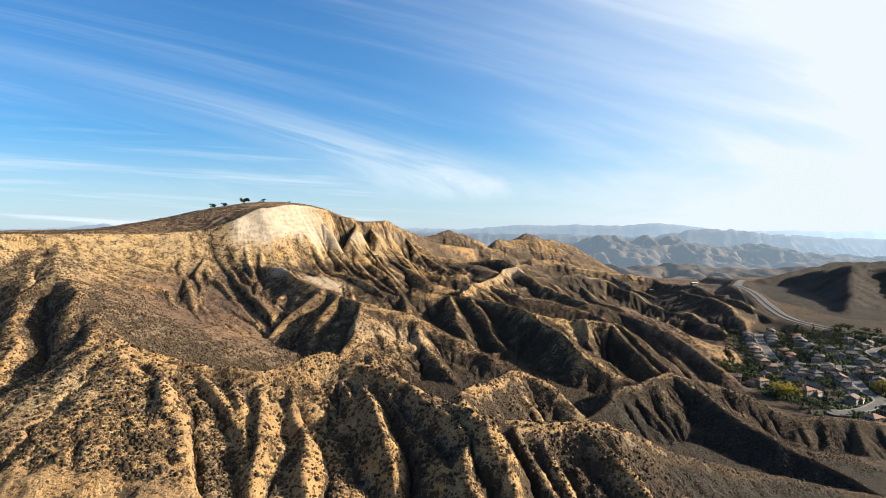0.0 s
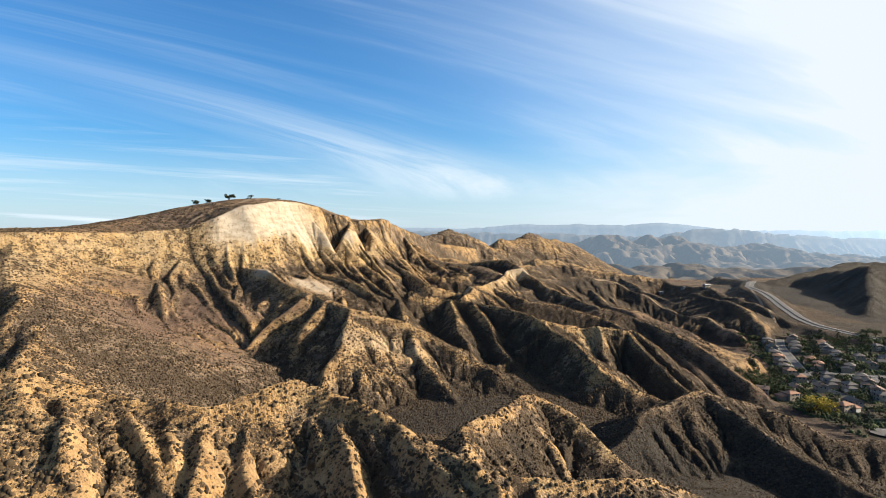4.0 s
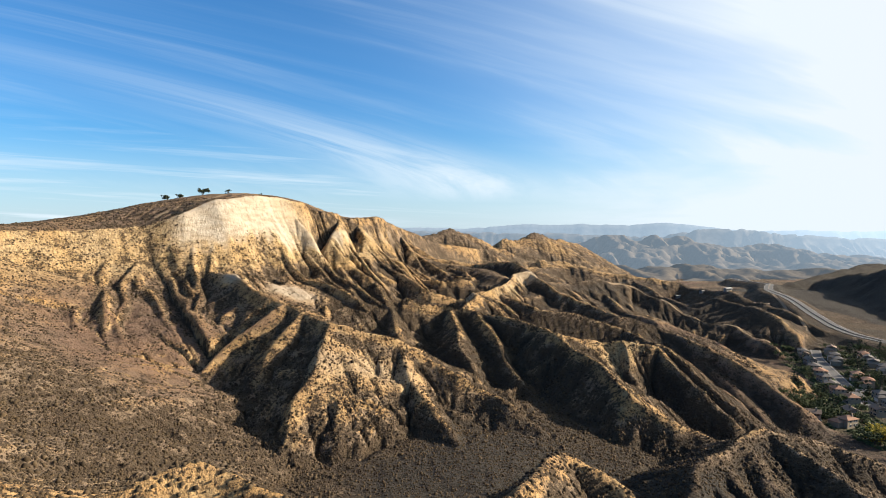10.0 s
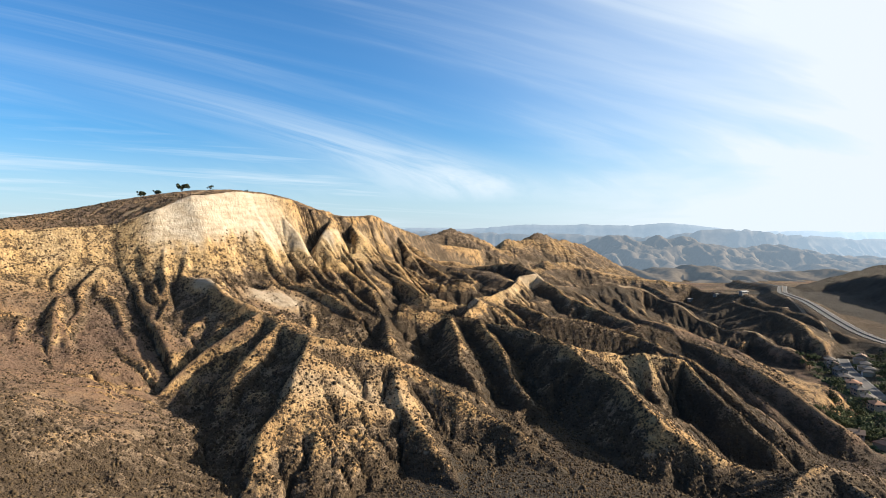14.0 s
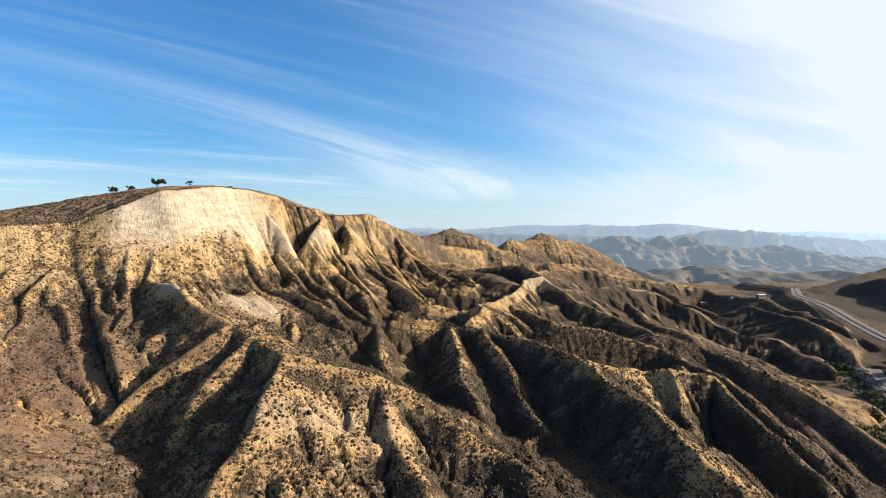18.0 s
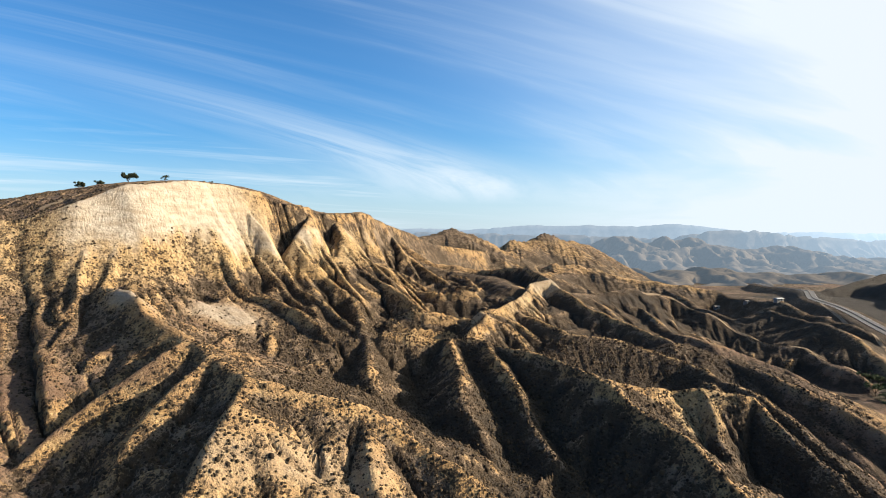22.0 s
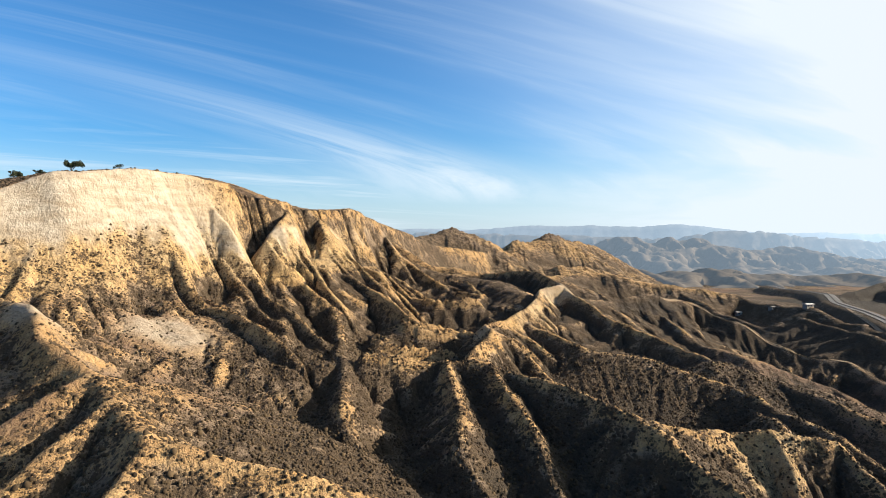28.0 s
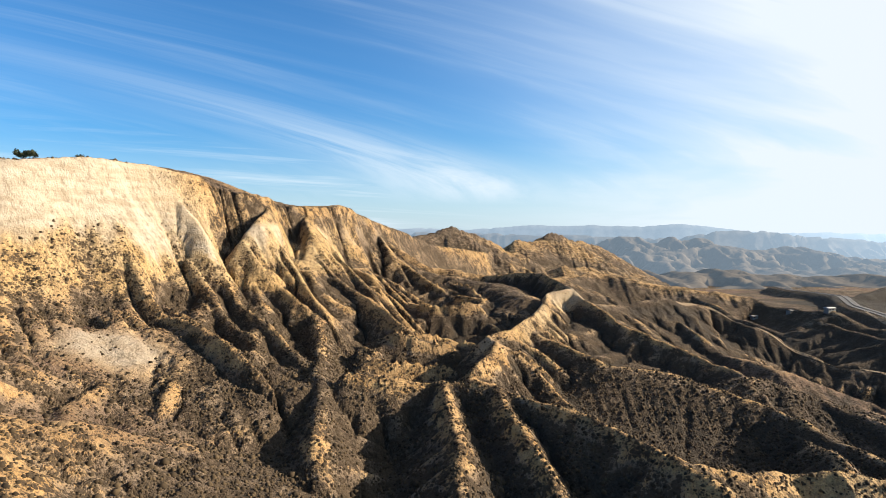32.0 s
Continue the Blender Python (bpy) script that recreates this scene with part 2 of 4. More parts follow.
# hollows and gullies between them
gully_line([(-122, 680, 1), (-112, 660, 9), (-104, 640, 11), (-98, 618, 7), (-92, 596, 5), (-84, 570, 3)], 15)
gully_line([(-98, 722, 1), (-90, 702, 9), (-84, 680, 10), (-74, 655, 6), (-60, 630, 3)], 14)
gully_line([(-126, 622, 0), (-140, 606, 1), (-143, 590, 2.5), (-134, 566, 5), (-122, 540, 4)], 11)
gully_line([(-124, 634, 1), (-116, 614, 5), (-112, 590, 8), (-105, 562, 6)], 10)
gully_line([(-94, 624, 3), (-84, 604, 7), (-76, 584, 6)], 9)
gully_line([(-80, 776, 1), (-62, 750, 8), (-48, 718, 8), (-36, 690, 5)], 13)
gully_line([(-66, 820, 1), (-46, 780, 8), (-28, 738, 8), (-14, 690, 5)], 14)
# fine rills down the face on either side of the chalk
rill_rng = random.Random(17)
for k in range(46):
    y = 470 + 6.2 * k + rill_rng.uniform(-3, 3)
    x = float(np.interp(y, [p[1] for p in RIM], [p[0] for p in RIM]))
    dx, dy = (0.62, -0.78) if y < 600 else (0.86, -0.5)
    start, length, deep = rill_rng.uniform(8, 26), rill_rng.uniform(45, 85), rill_rng.uniform(1.8, 4.2)
    if 560 < y < 625:
        start += 22
    bend = rill_rng.uniform(-6, 6)
    gully_line([(x + dx * (start + length * u) + bend * math.sin(3 * u), y + dy * (start + length * u), deep * (u ** 0.5) * (1.15 - u)) for u in (0.0, 0.25, 0.5, 0.75, 1.0)], rill_rng.uniform(3.2, 5.2))
fins([p for p in RIM if 590 < p[1] < 900], 34, (0.78, -0.62), 14, 92, 6.0, 71)
fins([p for p in RIM if 490 < p[1] < 562], 24, (0.55, -0.83), 11, 90, 3.2, 72)
# spur from the rim down to the foreground ridge
crest([(-276, 436, 147), (-262, 405, 132), (-240, 375, 124), (-212, 342, 119), (-188, 314, 116), (-168, 284, 104), (-150, 255, 99), (-130, 226, 104), (-107, 200, 115)], 0.6, 0.36, 0.3, ribs=1.2, wave=22, seed=2)
crest([(-276, 405, 136), (-242, 350, 115), (-215, 310, 101), (-191, 275, 89), (-160, 235, 84)], 0.6, 0.36, 0.3, ribs=1.2, wave=20, seed=29)
gully_line([(-238, 368, 1), (-216, 325, 10), (-190, 285, 12), (-165, 235, 7)], 13)
gully_line([(-196, 335, 1), (-178, 296, 8), (-166, 262, 6)], 9)
gully_line([(-262, 350, 2), (-236, 300, 8), (-214, 262, 9), (-190, 220, 6)], 12)
# foreground ridge and its ribs
crest([(-107, 200, 115), (-88, 205, 106), (-64, 200, 102), (-43, 214, 106), (-15, 206, 99), (7, 184, 95), (30, 182, 93), (50, 188, 90),
       (79, 200, 76), (115, 215, 63), (152, 225, 52), (210, 235, 40)], 0.7, 0.78, ribs=7, wave=15, seed=2, lean=-0.75)
crest([(-107, 200, 115), (-108, 176, 99), (-112, 165, 84), (-126, 168, 78), (-150, 160, 66)], 0.6, 1.1, ribs=4, seed=3)
crest([(-88, 205, 103), (-66, 178, 86), (-46, 158, 74), (-25, 130, 60)], 0.62, 0.8, ribs=4, seed=30)
crest([(-64, 200, 101), (-44, 178, 86), (-26, 155, 72), (-10, 130, 58)], 0.62, 0.8, ribs=4, seed=31)
crest([(-43, 214, 105), (-26, 186, 87), (-10, 160, 72), (0, 135, 58)], 0.62, 0.85, ribs=4, seed=32)
crest([(7, 184, 95), (6, 165, 89), (9, 150, 82), (20, 125, 66)], 0.6, 1.05, ribs=4, seed=33)
crest([(50, 188, 90), (51, 178, 84), (49, 165, 77), (60, 135, 60)], 0.65, 1.05, ribs=4, seed=34)
crest([(4, 200, 94), (8, 232, 88), (22, 252, 89), (36, 276, 85), (53, 268, 79), (66, 258, 68), (78, 256, 58)], 0.85, 0.9, ribs=5.5, wave=13, seed=4)
fins([(-105, 196), (-88, 203), (-64, 198), (-43, 212), (-15, 204), (7, 182), (30, 180), (50, 186)], 3, (0.42, -0.9), 10, 52, 3.6, 74)
# dark ridge beside the houses
crest([(60, 285, 56), (98, 330, 63), (145, 370, 63), (180, 385, 50), (215, 372, 36), (274, 370, 33), (350, 360, 32), (460, 340, 34)], 0.5, 0.55, ribs=5.5, wave=22, seed=5)
crest([(145, 370, 63), (160, 310, 50), (185, 260, 38), (205, 210, 30)], 0.5, 0.55, ribs=5.5, wave=20, seed=6)
# ridge under the white face
crest([(-150, 500, 122), (-132, 487, 121), (-115, 470, 115), (-89, 451, 108)], 0.7, 0.75, ribs=5, wave=15, seed=7, lean=0.0)
crest([(-92, 453, 108), (-99, 440, 103), (-108, 422, 93), (-115, 406, 82), (-121, 392, 70)], 0.42, 1.25, 0.4, ribs=2.5, wave=14, blunt=2, seed=64)
crest([(-76, 442, 104), (-76, 425, 100), (-80, 408, 92), (-85, 390, 80), (-92, 374, 67)], 0.85, 0.6, 0.4, ribs=2.5, wave=14, blunt=2, seed=65)
crest([(-89, 451, 108), (-72, 438, 103), (-56, 418, 101), (-40, 424, 97), (-20, 424, 92), (-5, 420, 83), (12, 410, 76), (28, 400, 68), (45, 385, 59)], 0.6, 0.62, 0.5, ribs=3.5, wave=17, seed=8, lean=0.9)
crest([(-56, 418, 101), (-54, 398, 94), (-57, 380, 85), (-63, 355, 71)], 0.55, 1.3, 0.45, ribs=2.5, bend=30, seed=9)
crest([(-20, 424, 91), (-14, 396, 78), (-2, 372, 67), (10, 352, 60)], 0.62, 0.6, 0.5, ribs=3, seed=36)
crest([(-170, 335, 92), (-138, 337, 82), (-109, 338, 78), (-85, 325, 66), (-60, 312, 50)], 0.5, 0.6, ribs=4, seed=10)
# middle ridges
crest([(-29, 540, 96), (-3, 548, 92), (18, 545, 93), (34, 532, 90), (50, 512, 90), (68, 482, 89), (80, 488, 82), (98, 500, 78), (108, 507, 75), (121, 505, 78), (142, 502, 74),
       (150, 472, 60), (168, 448, 40)], 0.95, 0.85, 0.7, ribs=8, wave=13, seed=12, lean=0.0)
crest([(68, 482, 89), (78, 462, 81), (86, 440, 76), (94, 405, 68), (113, 394, 57), (140, 385, 46)], 0.65, 0.95, ribs=5.5, wave=17, seed=13)
crest([(-38, 545, 95), (-30, 500, 87), (-26, 478, 78), (-18, 455, 68)], 0.8, 0.8, 0.6, ribs=7, wave=11, blunt=2.5, seed=37)
crest([(5, 547, 93), (9, 510, 88), (12, 476, 81), (14, 466, 76), (18, 445, 64)], 0.85, 0.85, 0.6, ribs=7.5, wave=10, blunt=2.5, seed=38)
crest([(24, 545, 92), (31, 508, 87), (36, 480, 77), (42, 452, 64)], 0.85, 0.8, 0.6, ribs=7.5, wave=10, blunt=2.5, seed=39)
crest([(121, 505, 78), (116, 480, 62), (122, 450, 46)], 1.0, 1.0, ribs=4, seed=40)
# the fluted ridge with the pale tip
crest([(15, 548, 92), (22, 580, 98), (26, 596, 100), (40, 630, 97), (58, 680, 98), (75, 735, 105), (93, 748, 107), (81, 800, 115), (41, 850, 110), (-10, 840, 118), (-50, 850, 140)], 1.0, 1.05, 0.72, ribs=9, wave=11.5, seed=60, lean=0.1)
fins([(26, 596), (40, 630), (58, 680), (75, 735), (93, 748)], 3, (0.88, -0.47), 15, 36, 5.5, 73)
crest([(50, 655, 93), (79, 612, 84), (114, 608, 82), (132, 600, 76), (146, 588, 71), (153, 560, 67), (158, 524, 68), (166, 495, 58), (176, 466, 44)], 0.66, 0.66, 0.5, ribs=2.5, wave=30, seed=66)
crest([(-34, 815, 121), (8, 800, 111), (44, 785, 107), (58, 735, 102)], 0.4, 0.4, 0.32, ribs=5.0, wave=15, blunt=8, seed=75, reach=90)
crest([(26, 596, 100), (44, 585, 88), (60, 565, 76)], 0.8, 0.9, ribs=4, seed=61)
crest([(93, 748, 107), (104, 735, 95), (112, 690, 80), (118, 650, 66)], 0.8, 0.8, ribs=2, wave=24, seed=62)
crest([(75, 735, 105), (82, 700, 88), (88, 650, 70), (94, 610, 62)], 0.8, 0.8, ribs=2, wave=24, seed=63)
crest([(93, 748, 107), (123, 690, 86), (147, 660, 78), (154, 620, 76), (149, 590, 68), (146, 560, 65), (134, 522, 73)], 0.7, 0.7, ribs=5.5, wave=18, seed=15)
crest([(154, 620, 76), (200, 600, 64), (245, 588, 48), (280, 590, 35), (306, 594, 24)], 0.45, 0.36, 0.32, ribs=2.5, wave=26, blunt=7, seed=41)
crest([(182, 604, 68), (203, 566, 61), (221, 532, 49), (236, 500, 33)], 0.62, 0.66, 0.5, ribs=3, wave=20, blunt=3, seed=42, reach=80)
gully_line([(134, 500, 1), (139, 470, 8), (147, 440, 6), (158, 412, 2)], 15)
gully_line([(178, 575, 1), (189, 545, 7), (200, 512, 8), (208, 480, 3)], 16)
crest([(200, 600, 64), (236, 574, 49), (260, 554, 36), (274, 540, 23)], 0.45, 0.42, 0.36, ribs=2.5, wave=26, blunt=7, seed=47)
crest([(200, 600, 64), (196, 565, 54), (202, 528, 42), (206, 492, 28)], 0.55, 0.6, 0.5, ribs=3, wave=24, blunt=5, seed=45)
crest([(93, 748, 105), (150, 810, 90), (234, 860, 80), (257, 823, 62), (287, 780, 51), (318, 755, 48), (330, 700, 34)], 0.46, 0.46, 0.38, ribs=4, wave=26, blunt=4, seed=16, wobble=6)
crest([(180, 830, 84), (190, 760, 70), (215, 710, 58), (265, 700, 47), (290, 640, 32)], 0.46, 0.46, 0.38, ribs=4, wave=24, blunt=4, seed=42, wobble=6)
crest([(345, 870, 58), (365, 800, 54), (385, 720, 34)], 0.42, 0.42, 0.36, ribs=3, wave=25, blunt=4, seed=46, wobble=6)
crest([(80, 930, 104), (186, 1089, 93), (290, 1060, 84), (371, 1037, 73), (399, 950, 66), (430, 880, 50), (440, 800, 36)], 0.48, 0.44, 0.38, ribs=6, wave=30, blunt=4, seed=17, wobble=6)
crest([(290, 1060, 84), (310, 980, 64), (330, 900, 46)], 0.48, 0.44, 0.38, ribs=6, wave=30, blunt=4, seed=43, wobble=6)
crest([(186, 1089, 92), (180, 1000, 78), (200, 920, 62)], 0.48, 0.44, 0.38, ribs=6, wave=30, blunt=4, seed=44, wobble=6)
crest([(-80, 1120, 140), (12, 1230, 153), (60, 1290, 140), (110, 1330, 118), (170, 1380, 100)], 0.5, 0.5, ribs=7, wave=30, seed=18, reach=300, wobble=6)
crest([(130, 1450, 132), (250, 1600, 143), (340, 1760, 128), (403, 1895, 106), (470, 1960, 70)], 0.5, 0.5, ribs=10, wave=40, seed=19, reach=350, wobble=6)
crest([(200, 1350, 90), (350, 1470, 70), (450, 1560, 50)], 0.4, 0.4, ribs=7, wave=40, seed=20, reach=300, wobble=6)
# hills beyond the road
crest([(850, 1540, 26), (838, 1430, 46), (822, 1310, 66), (809, 1180, 84)], 0.6, 0.62, 0.52, ribs=9, wave=45, bend=60, seed=27, reach=400, wobble=3)
crest([(809, 1180, 83), (832, 1180, 75), (880, 1180, 81), (1000, 1150, 92), (1300, 1120, 104)], 0.6, 0.85, 0.5, ribs=12, wave=55, bend=50, seed=21, reach=400, wobble=3)
crest([(809, 1180, 83), (750, 1100, 68), (690, 1010, 54), (640, 940, 40), (612, 905, 28)], 0.5, 0.66, 0.56, ribs=8, wave=45, bend=60, seed=24, reach=300, wobble=3)
crest([(880, 1180, 80), (850, 1080, 66), (800, 960, 48), (770, 880, 38)], 0.5, 0.62, 0.5, ribs=8, wave=45, bend=60, seed=25, reach=300, wobble=3)
crest([(742, 1408, 40), (870, 1500, 50), (1000, 1600, 60), (1100, 1680, 68), (1250, 1720, 66), (1500, 1760, 80)], 0.5, 0.45, 0.4, ribs=8.5, wave=45, bend=60, seed=22, reach=400, wobble=3)

RIM_NEAR = line_field(RIM, (slice(None), slice(None)))[0]
FAN_AT = np.maximum(np.exp(-((GX + 182) / 68) ** 2 - ((GY - 432) / 66) ** 2), np.exp(-((GX + 150) / 66) ** 2 - ((GY - 318) / 58) ** 2))
FAN_AT = np.maximum(FAN_AT, np.exp(-((GX - 258) / 55) ** 2 - ((GY - 565) / 55) ** 2))
# gullies that run down the slopes
for wide, deep, free in ((26.0, 2.6, 16), (12.0, 1.9, 9), (6.0, 0.7, 5)):
    gy, gx = np.gradient(H, AXIS_Y, AXIS_X)
    slope = np.hypot(gx, gy) + 1e-6
    ux, uy = -gy / slope, gx / slope
    px, py = GX / wide, GY / wide
    ix, iy = np.floor(px), np.floor(py)
    fx, fy = px - ix, py - iy
    total, weight = np.zeros_like(H), np.zeros_like(H)
    for i in (-1, 0, 1):
        for j in (-1, 0, 1):
            qx = fx - i - 0.2 - 0.6 * hashed(ix + i, iy + j, 301)
            qy = fy - j - 0.2 - 0.6 * hashed(ix + i, iy + j, 302)
            w = np.exp(-2.2 * (qx * qx + qy * qy))
            total += w * np.cos(6.2832 * (qx * ux + qy * uy))
            weight += w
    gully = np.arccos(np.clip(1.3 * total / weight, -1, 1)) / 3.1416
    H -= deep * gully * smooth(0.16, 0.6, slope) * (1 - np.exp(-CREST_D / free)) * (1 - 0.8 * smooth(60, 25, RIM_NEAR) * smooth(610, 550, GY)) * (1 - np.clip(1.3 * FAN_AT, 0, 1))
H += 0.30 * fbm(GX / 6, GY / 6, 3, 51) * smooth(30, 60, H)


def blurred(a, r):
    """Mean over a square of cells."""
    for axis in (0, 1):
        pad = [(0, 0), (0, 0)]
        pad[axis] = (r + 1, r)
        c = np.cumsum(np.pad(a, pad, mode="edge"), axis=axis)
        a = (np.take(c, range(2 * r + 1, c.shape[axis]), axis) - np.take(c, range(0, c.shape[axis] - 2 * r - 1), axis)) / (2 * r + 1)
    return a


def erode(h, xs, ys, force, steps, start, creep):
    """Running water: each cell drains to its lowest neighbour and cuts down by the area that drains through it."""
    rows, cols = h.shape
    wx, wy = np.gradient(xs), np.gradient(ys)
    area = (wy[:, None] * wx[None, :]).ravel()
    edge = np.zeros(h.shape, bool)
    edge[0], edge[-1], edge[:, 0], edge[:, -1] = True, True, True, True
    own = np.arange(rows * cols).reshape(rows, cols)
    ways = [(j, i) for j in (-1, 0, 1) for i in (-1, 0, 1) if i or j]
    far = {(j, i): np.hypot(j * wy[:, None], i * wx[None, :]) for j, i in ways}
    for _ in range(steps):
        for _ in range(12):         # fill small pits
            low = np.minimum.reduce([np.roll(h, (j, i), (0, 1)) for j, i in ways])
            h = np.where(edge, h, np.maximum(h, low + 0.002))
        best, to, length = np.zeros(h.shape), own.copy(), np.ones(h.shape)
        for j, i in ways:
            fall = (h - np.roll(h, (-j, -i), (0, 1))) / far[j, i]
            more = (fall > best) & ~edge
            best = np.where(more, fall, best)
            to = np.where(more, np.roll(own, (-j, -i), (0, 1)), to)
            length = np.where(more, far[j, i], length)
        order = np.argsort(h, axis=None)
        down = to.ravel()
        order_l, down_l, water = order.tolist(), down.tolist(), area.tolist()
        for k in reversed(order_l):
            if down_l[k] != k:
                water[down_l[k]] += water[k]
        cut = (force.ravel() * np.sqrt(np.maximum(np.array(water) - start, 0)) / length.ravel()).tolist()
        z = h.ravel().tolist()
        for k in order_l:
            f = cut[k]
            if f and z[down_l[k]] < z[k]:
                z[k] = (z[k] + f * z[down_l[k]]) / (1 + f)
        h = np.array(z).reshape(rows, cols)
        mean = sum(np.roll(h, (j, i), (0, 1)) for j, i in ways) / 8
        h = np.where(edge, h, h + creep * (mean - h))
    return h


col_0, col_1 = np.searchsorted(AXIS_X, (-330, 760))
row_0, row_1 = np.searchsorted(AXIS_Y, (132, 1500))
AREA = (slice(row_0, row_1), slice(col_0, col_1))
HARD = np.exp(-((GX + 152) / 46) ** 2 - ((GY - 585) / 52) ** 2)
force = 0.036 * (1 - 0.85 * np.clip(1.4 * FAN_AT, 0, 1)) * (1 - 0.85 * np.clip(1.3 * HARD, 0, 1)) * (1 - 0.97 * smooth(62, 35, RIM_NEAR) * smooth(585, 540, GY)) * (1 - 0.5 * smooth(250, 330, GX) * smooth(760, 700, GY)) * (1 - 0.65 * smooth(850, 1000, GY)) * (1 - 0.7 * smooth(150, 200, GX) * smooth(760, 700, GY) * smooth(450, 490, GY)) * (1 - 0.5 * smooth(110, 170, GX) * smooth(620, 700, GY)) * (1 - 0.9 * np.exp(-((GX - 262) / 50) ** 2 - ((GY - 560) / 50) ** 2))
BEFORE = H.copy()
H[AREA] = erode(H[AREA], AXIS_X[col_0:col_1], AXIS_Y[row_0:row_1], force[AREA], 10, 22.0, 0.025)
H[AREA] = erode(H[AREA], AXIS_X[col_0:col_1], AXIS_Y[row_0:row_1], 0.7 * force[AREA], 2, 5.0, 0.0)
# the gullies stay, but the land as a whole keeps its height
H[AREA] += 0.85 * blurred(BEFORE - H, 9)[AREA]
# two slopes that the rain has worn smooth
for x, y, wide, deep in ((98, 590, 38, 24), (-106, 528, 17, 15)):
    H += (blurred(H, 8) - H) * np.clip(1.5 * np.exp(-((GX - x) / wide) ** 2 - ((GY - y) / deep) ** 2), 0, 0.7)
H[AREA] += 0.28 * fbm(GX[AREA] / 3.4, GY[AREA] / 3.4, 2, 53) * smooth(30, 60, H[AREA]) * smooth(1000, 700, GY[AREA])




FREEWAY = [(860, 1900, 12), (790, 1700, 20), (760, 1560, 28), (720, 1450, 35), (686, 1370, 40), (640, 1290, 44), (585, 1190, 45), (560, 1090, 44), (540, 1030, 43), (500, 920, 39),
           (470, 830, 36), (462, 780, 34), (480, 720, 31), (520, 670, 29), (600, 620, 27), (760, 560, 26), (1000, 500, 26)]
STREETS = [[(388, 732, 26), (372, 702, 24), (345, 630, 22), (332, 594, 21), (318, 550, 19), (322, 522, 18)],
           [(332, 594, 21), (380, 576, 21), (430, 562, 22), (520, 545, 23), (640, 540, 24)],
           [(380, 576, 21), (366, 530, 20), (350, 496, 19), (343, 463, 19), (314, 440, 19), (288, 432, 19)],
           [(430, 562, 22), (425, 510, 21), (440, 450, 20), (480, 420, 20)],
           [(430, 562, 22), (450, 630, 24), (500, 660, 25)]]


def smooth_line(pts, step):
    """The line through pts in even steps."""
    p = np.array(pts, float)
    gaps = np.concatenate(([0], np.cumsum(np.hypot(*np.diff(p[:, :2], axis=0).T))))
    at = np.arange(0, gaps[-1], step)
    out = np.stack([np.interp(at, gaps, p[:, k]) for k in range(3)], 1)
    for _ in range(3):
        out[1:-1] = (out[:-2] + 2 * out[1:-1] + out[2:]) / 4
    return out


def grade(pts, half, shoulder):
    """Level the land under a road."""
    box = box_round(pts, half + shoulder + 10)
    keep_x, keep_y = WX[box].copy(), WY[box].copy()
    WX[box], WY[box] = GX[box], GY[box]
    d, along, top, side = line_field([tuple(p) for p in smooth_line(pts, 24)], box)
    WX[box], WY[box] = keep_x, keep_y
    share = smooth(half + shoulder, half, d)
    H[box] = H[box] * (1 - share) + (top - 0.5) * share


# the shelf on which the houses stand
shelf = smooth(225, 262, GX) * smooth(900, 720, GY) * smooth(395, 425, GY) * smooth(900, 700, GX)
shelf_z = 18 + 0.022 * np.clip(GY - 430, 0, 400)
H = H * (1 - shelf * smooth(14, 4, H - shelf_z)) + shelf_z * shelf * smooth(14, 4, H - shelf_z)
grade(FREEWAY, 13, 24)
for street in STREETS:
    grade(street, 6, 10)


GRAD_Y, GRAD_X = np.gradient(H, AXIS_Y, AXIS_X)
STEEP = np.hypot(GRAD_X, GRAD_Y)
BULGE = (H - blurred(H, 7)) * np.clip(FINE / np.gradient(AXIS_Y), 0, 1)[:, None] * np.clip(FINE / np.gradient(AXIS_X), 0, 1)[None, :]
RIM_D, RIM_S, RIM_Z, RIM_SIDE = line_field(RIM, (slice(None), slice(None)))
BELOW = RIM_Z - H
on_face = (RIM_SIDE < 0) & (RIM_D < 120)
drift = fbm(GX / 45, GY / 45, 4, 61)
# chalk of the summit face, ochre band under the rim, bare ribs, scrub in the hollows
CHALK = np.where(on_face, smooth(132, 147, H + 5 * drift + 5.5 * fbm(GX / 9, GY / 9, 3, 62) + 6 * fbm(RIM_S / 7, RIM_S * 0, 3, 64)) * smooth(155, 168, RIM_Z + 3 * drift) * np.maximum(smooth(652, 612, GY + 8 * drift), 0.75 * smooth(0.15, 0.45, fbm(GX / 16, GY / 16, 3, 63)) * smooth(152, 147, H)), 0)
OCHRE = np.where(on_face, smooth(114, 125, H + 5 * drift) * (1 - smooth(630, 660, GY) * smooth(15, 6, BELOW + 4 * drift)) * smooth(830, 720, GY), 0)
TOP_BAND = np.where(on_face, smooth(20, 8, BELOW + 6 * drift) * smooth(612, 650, GY), 0)
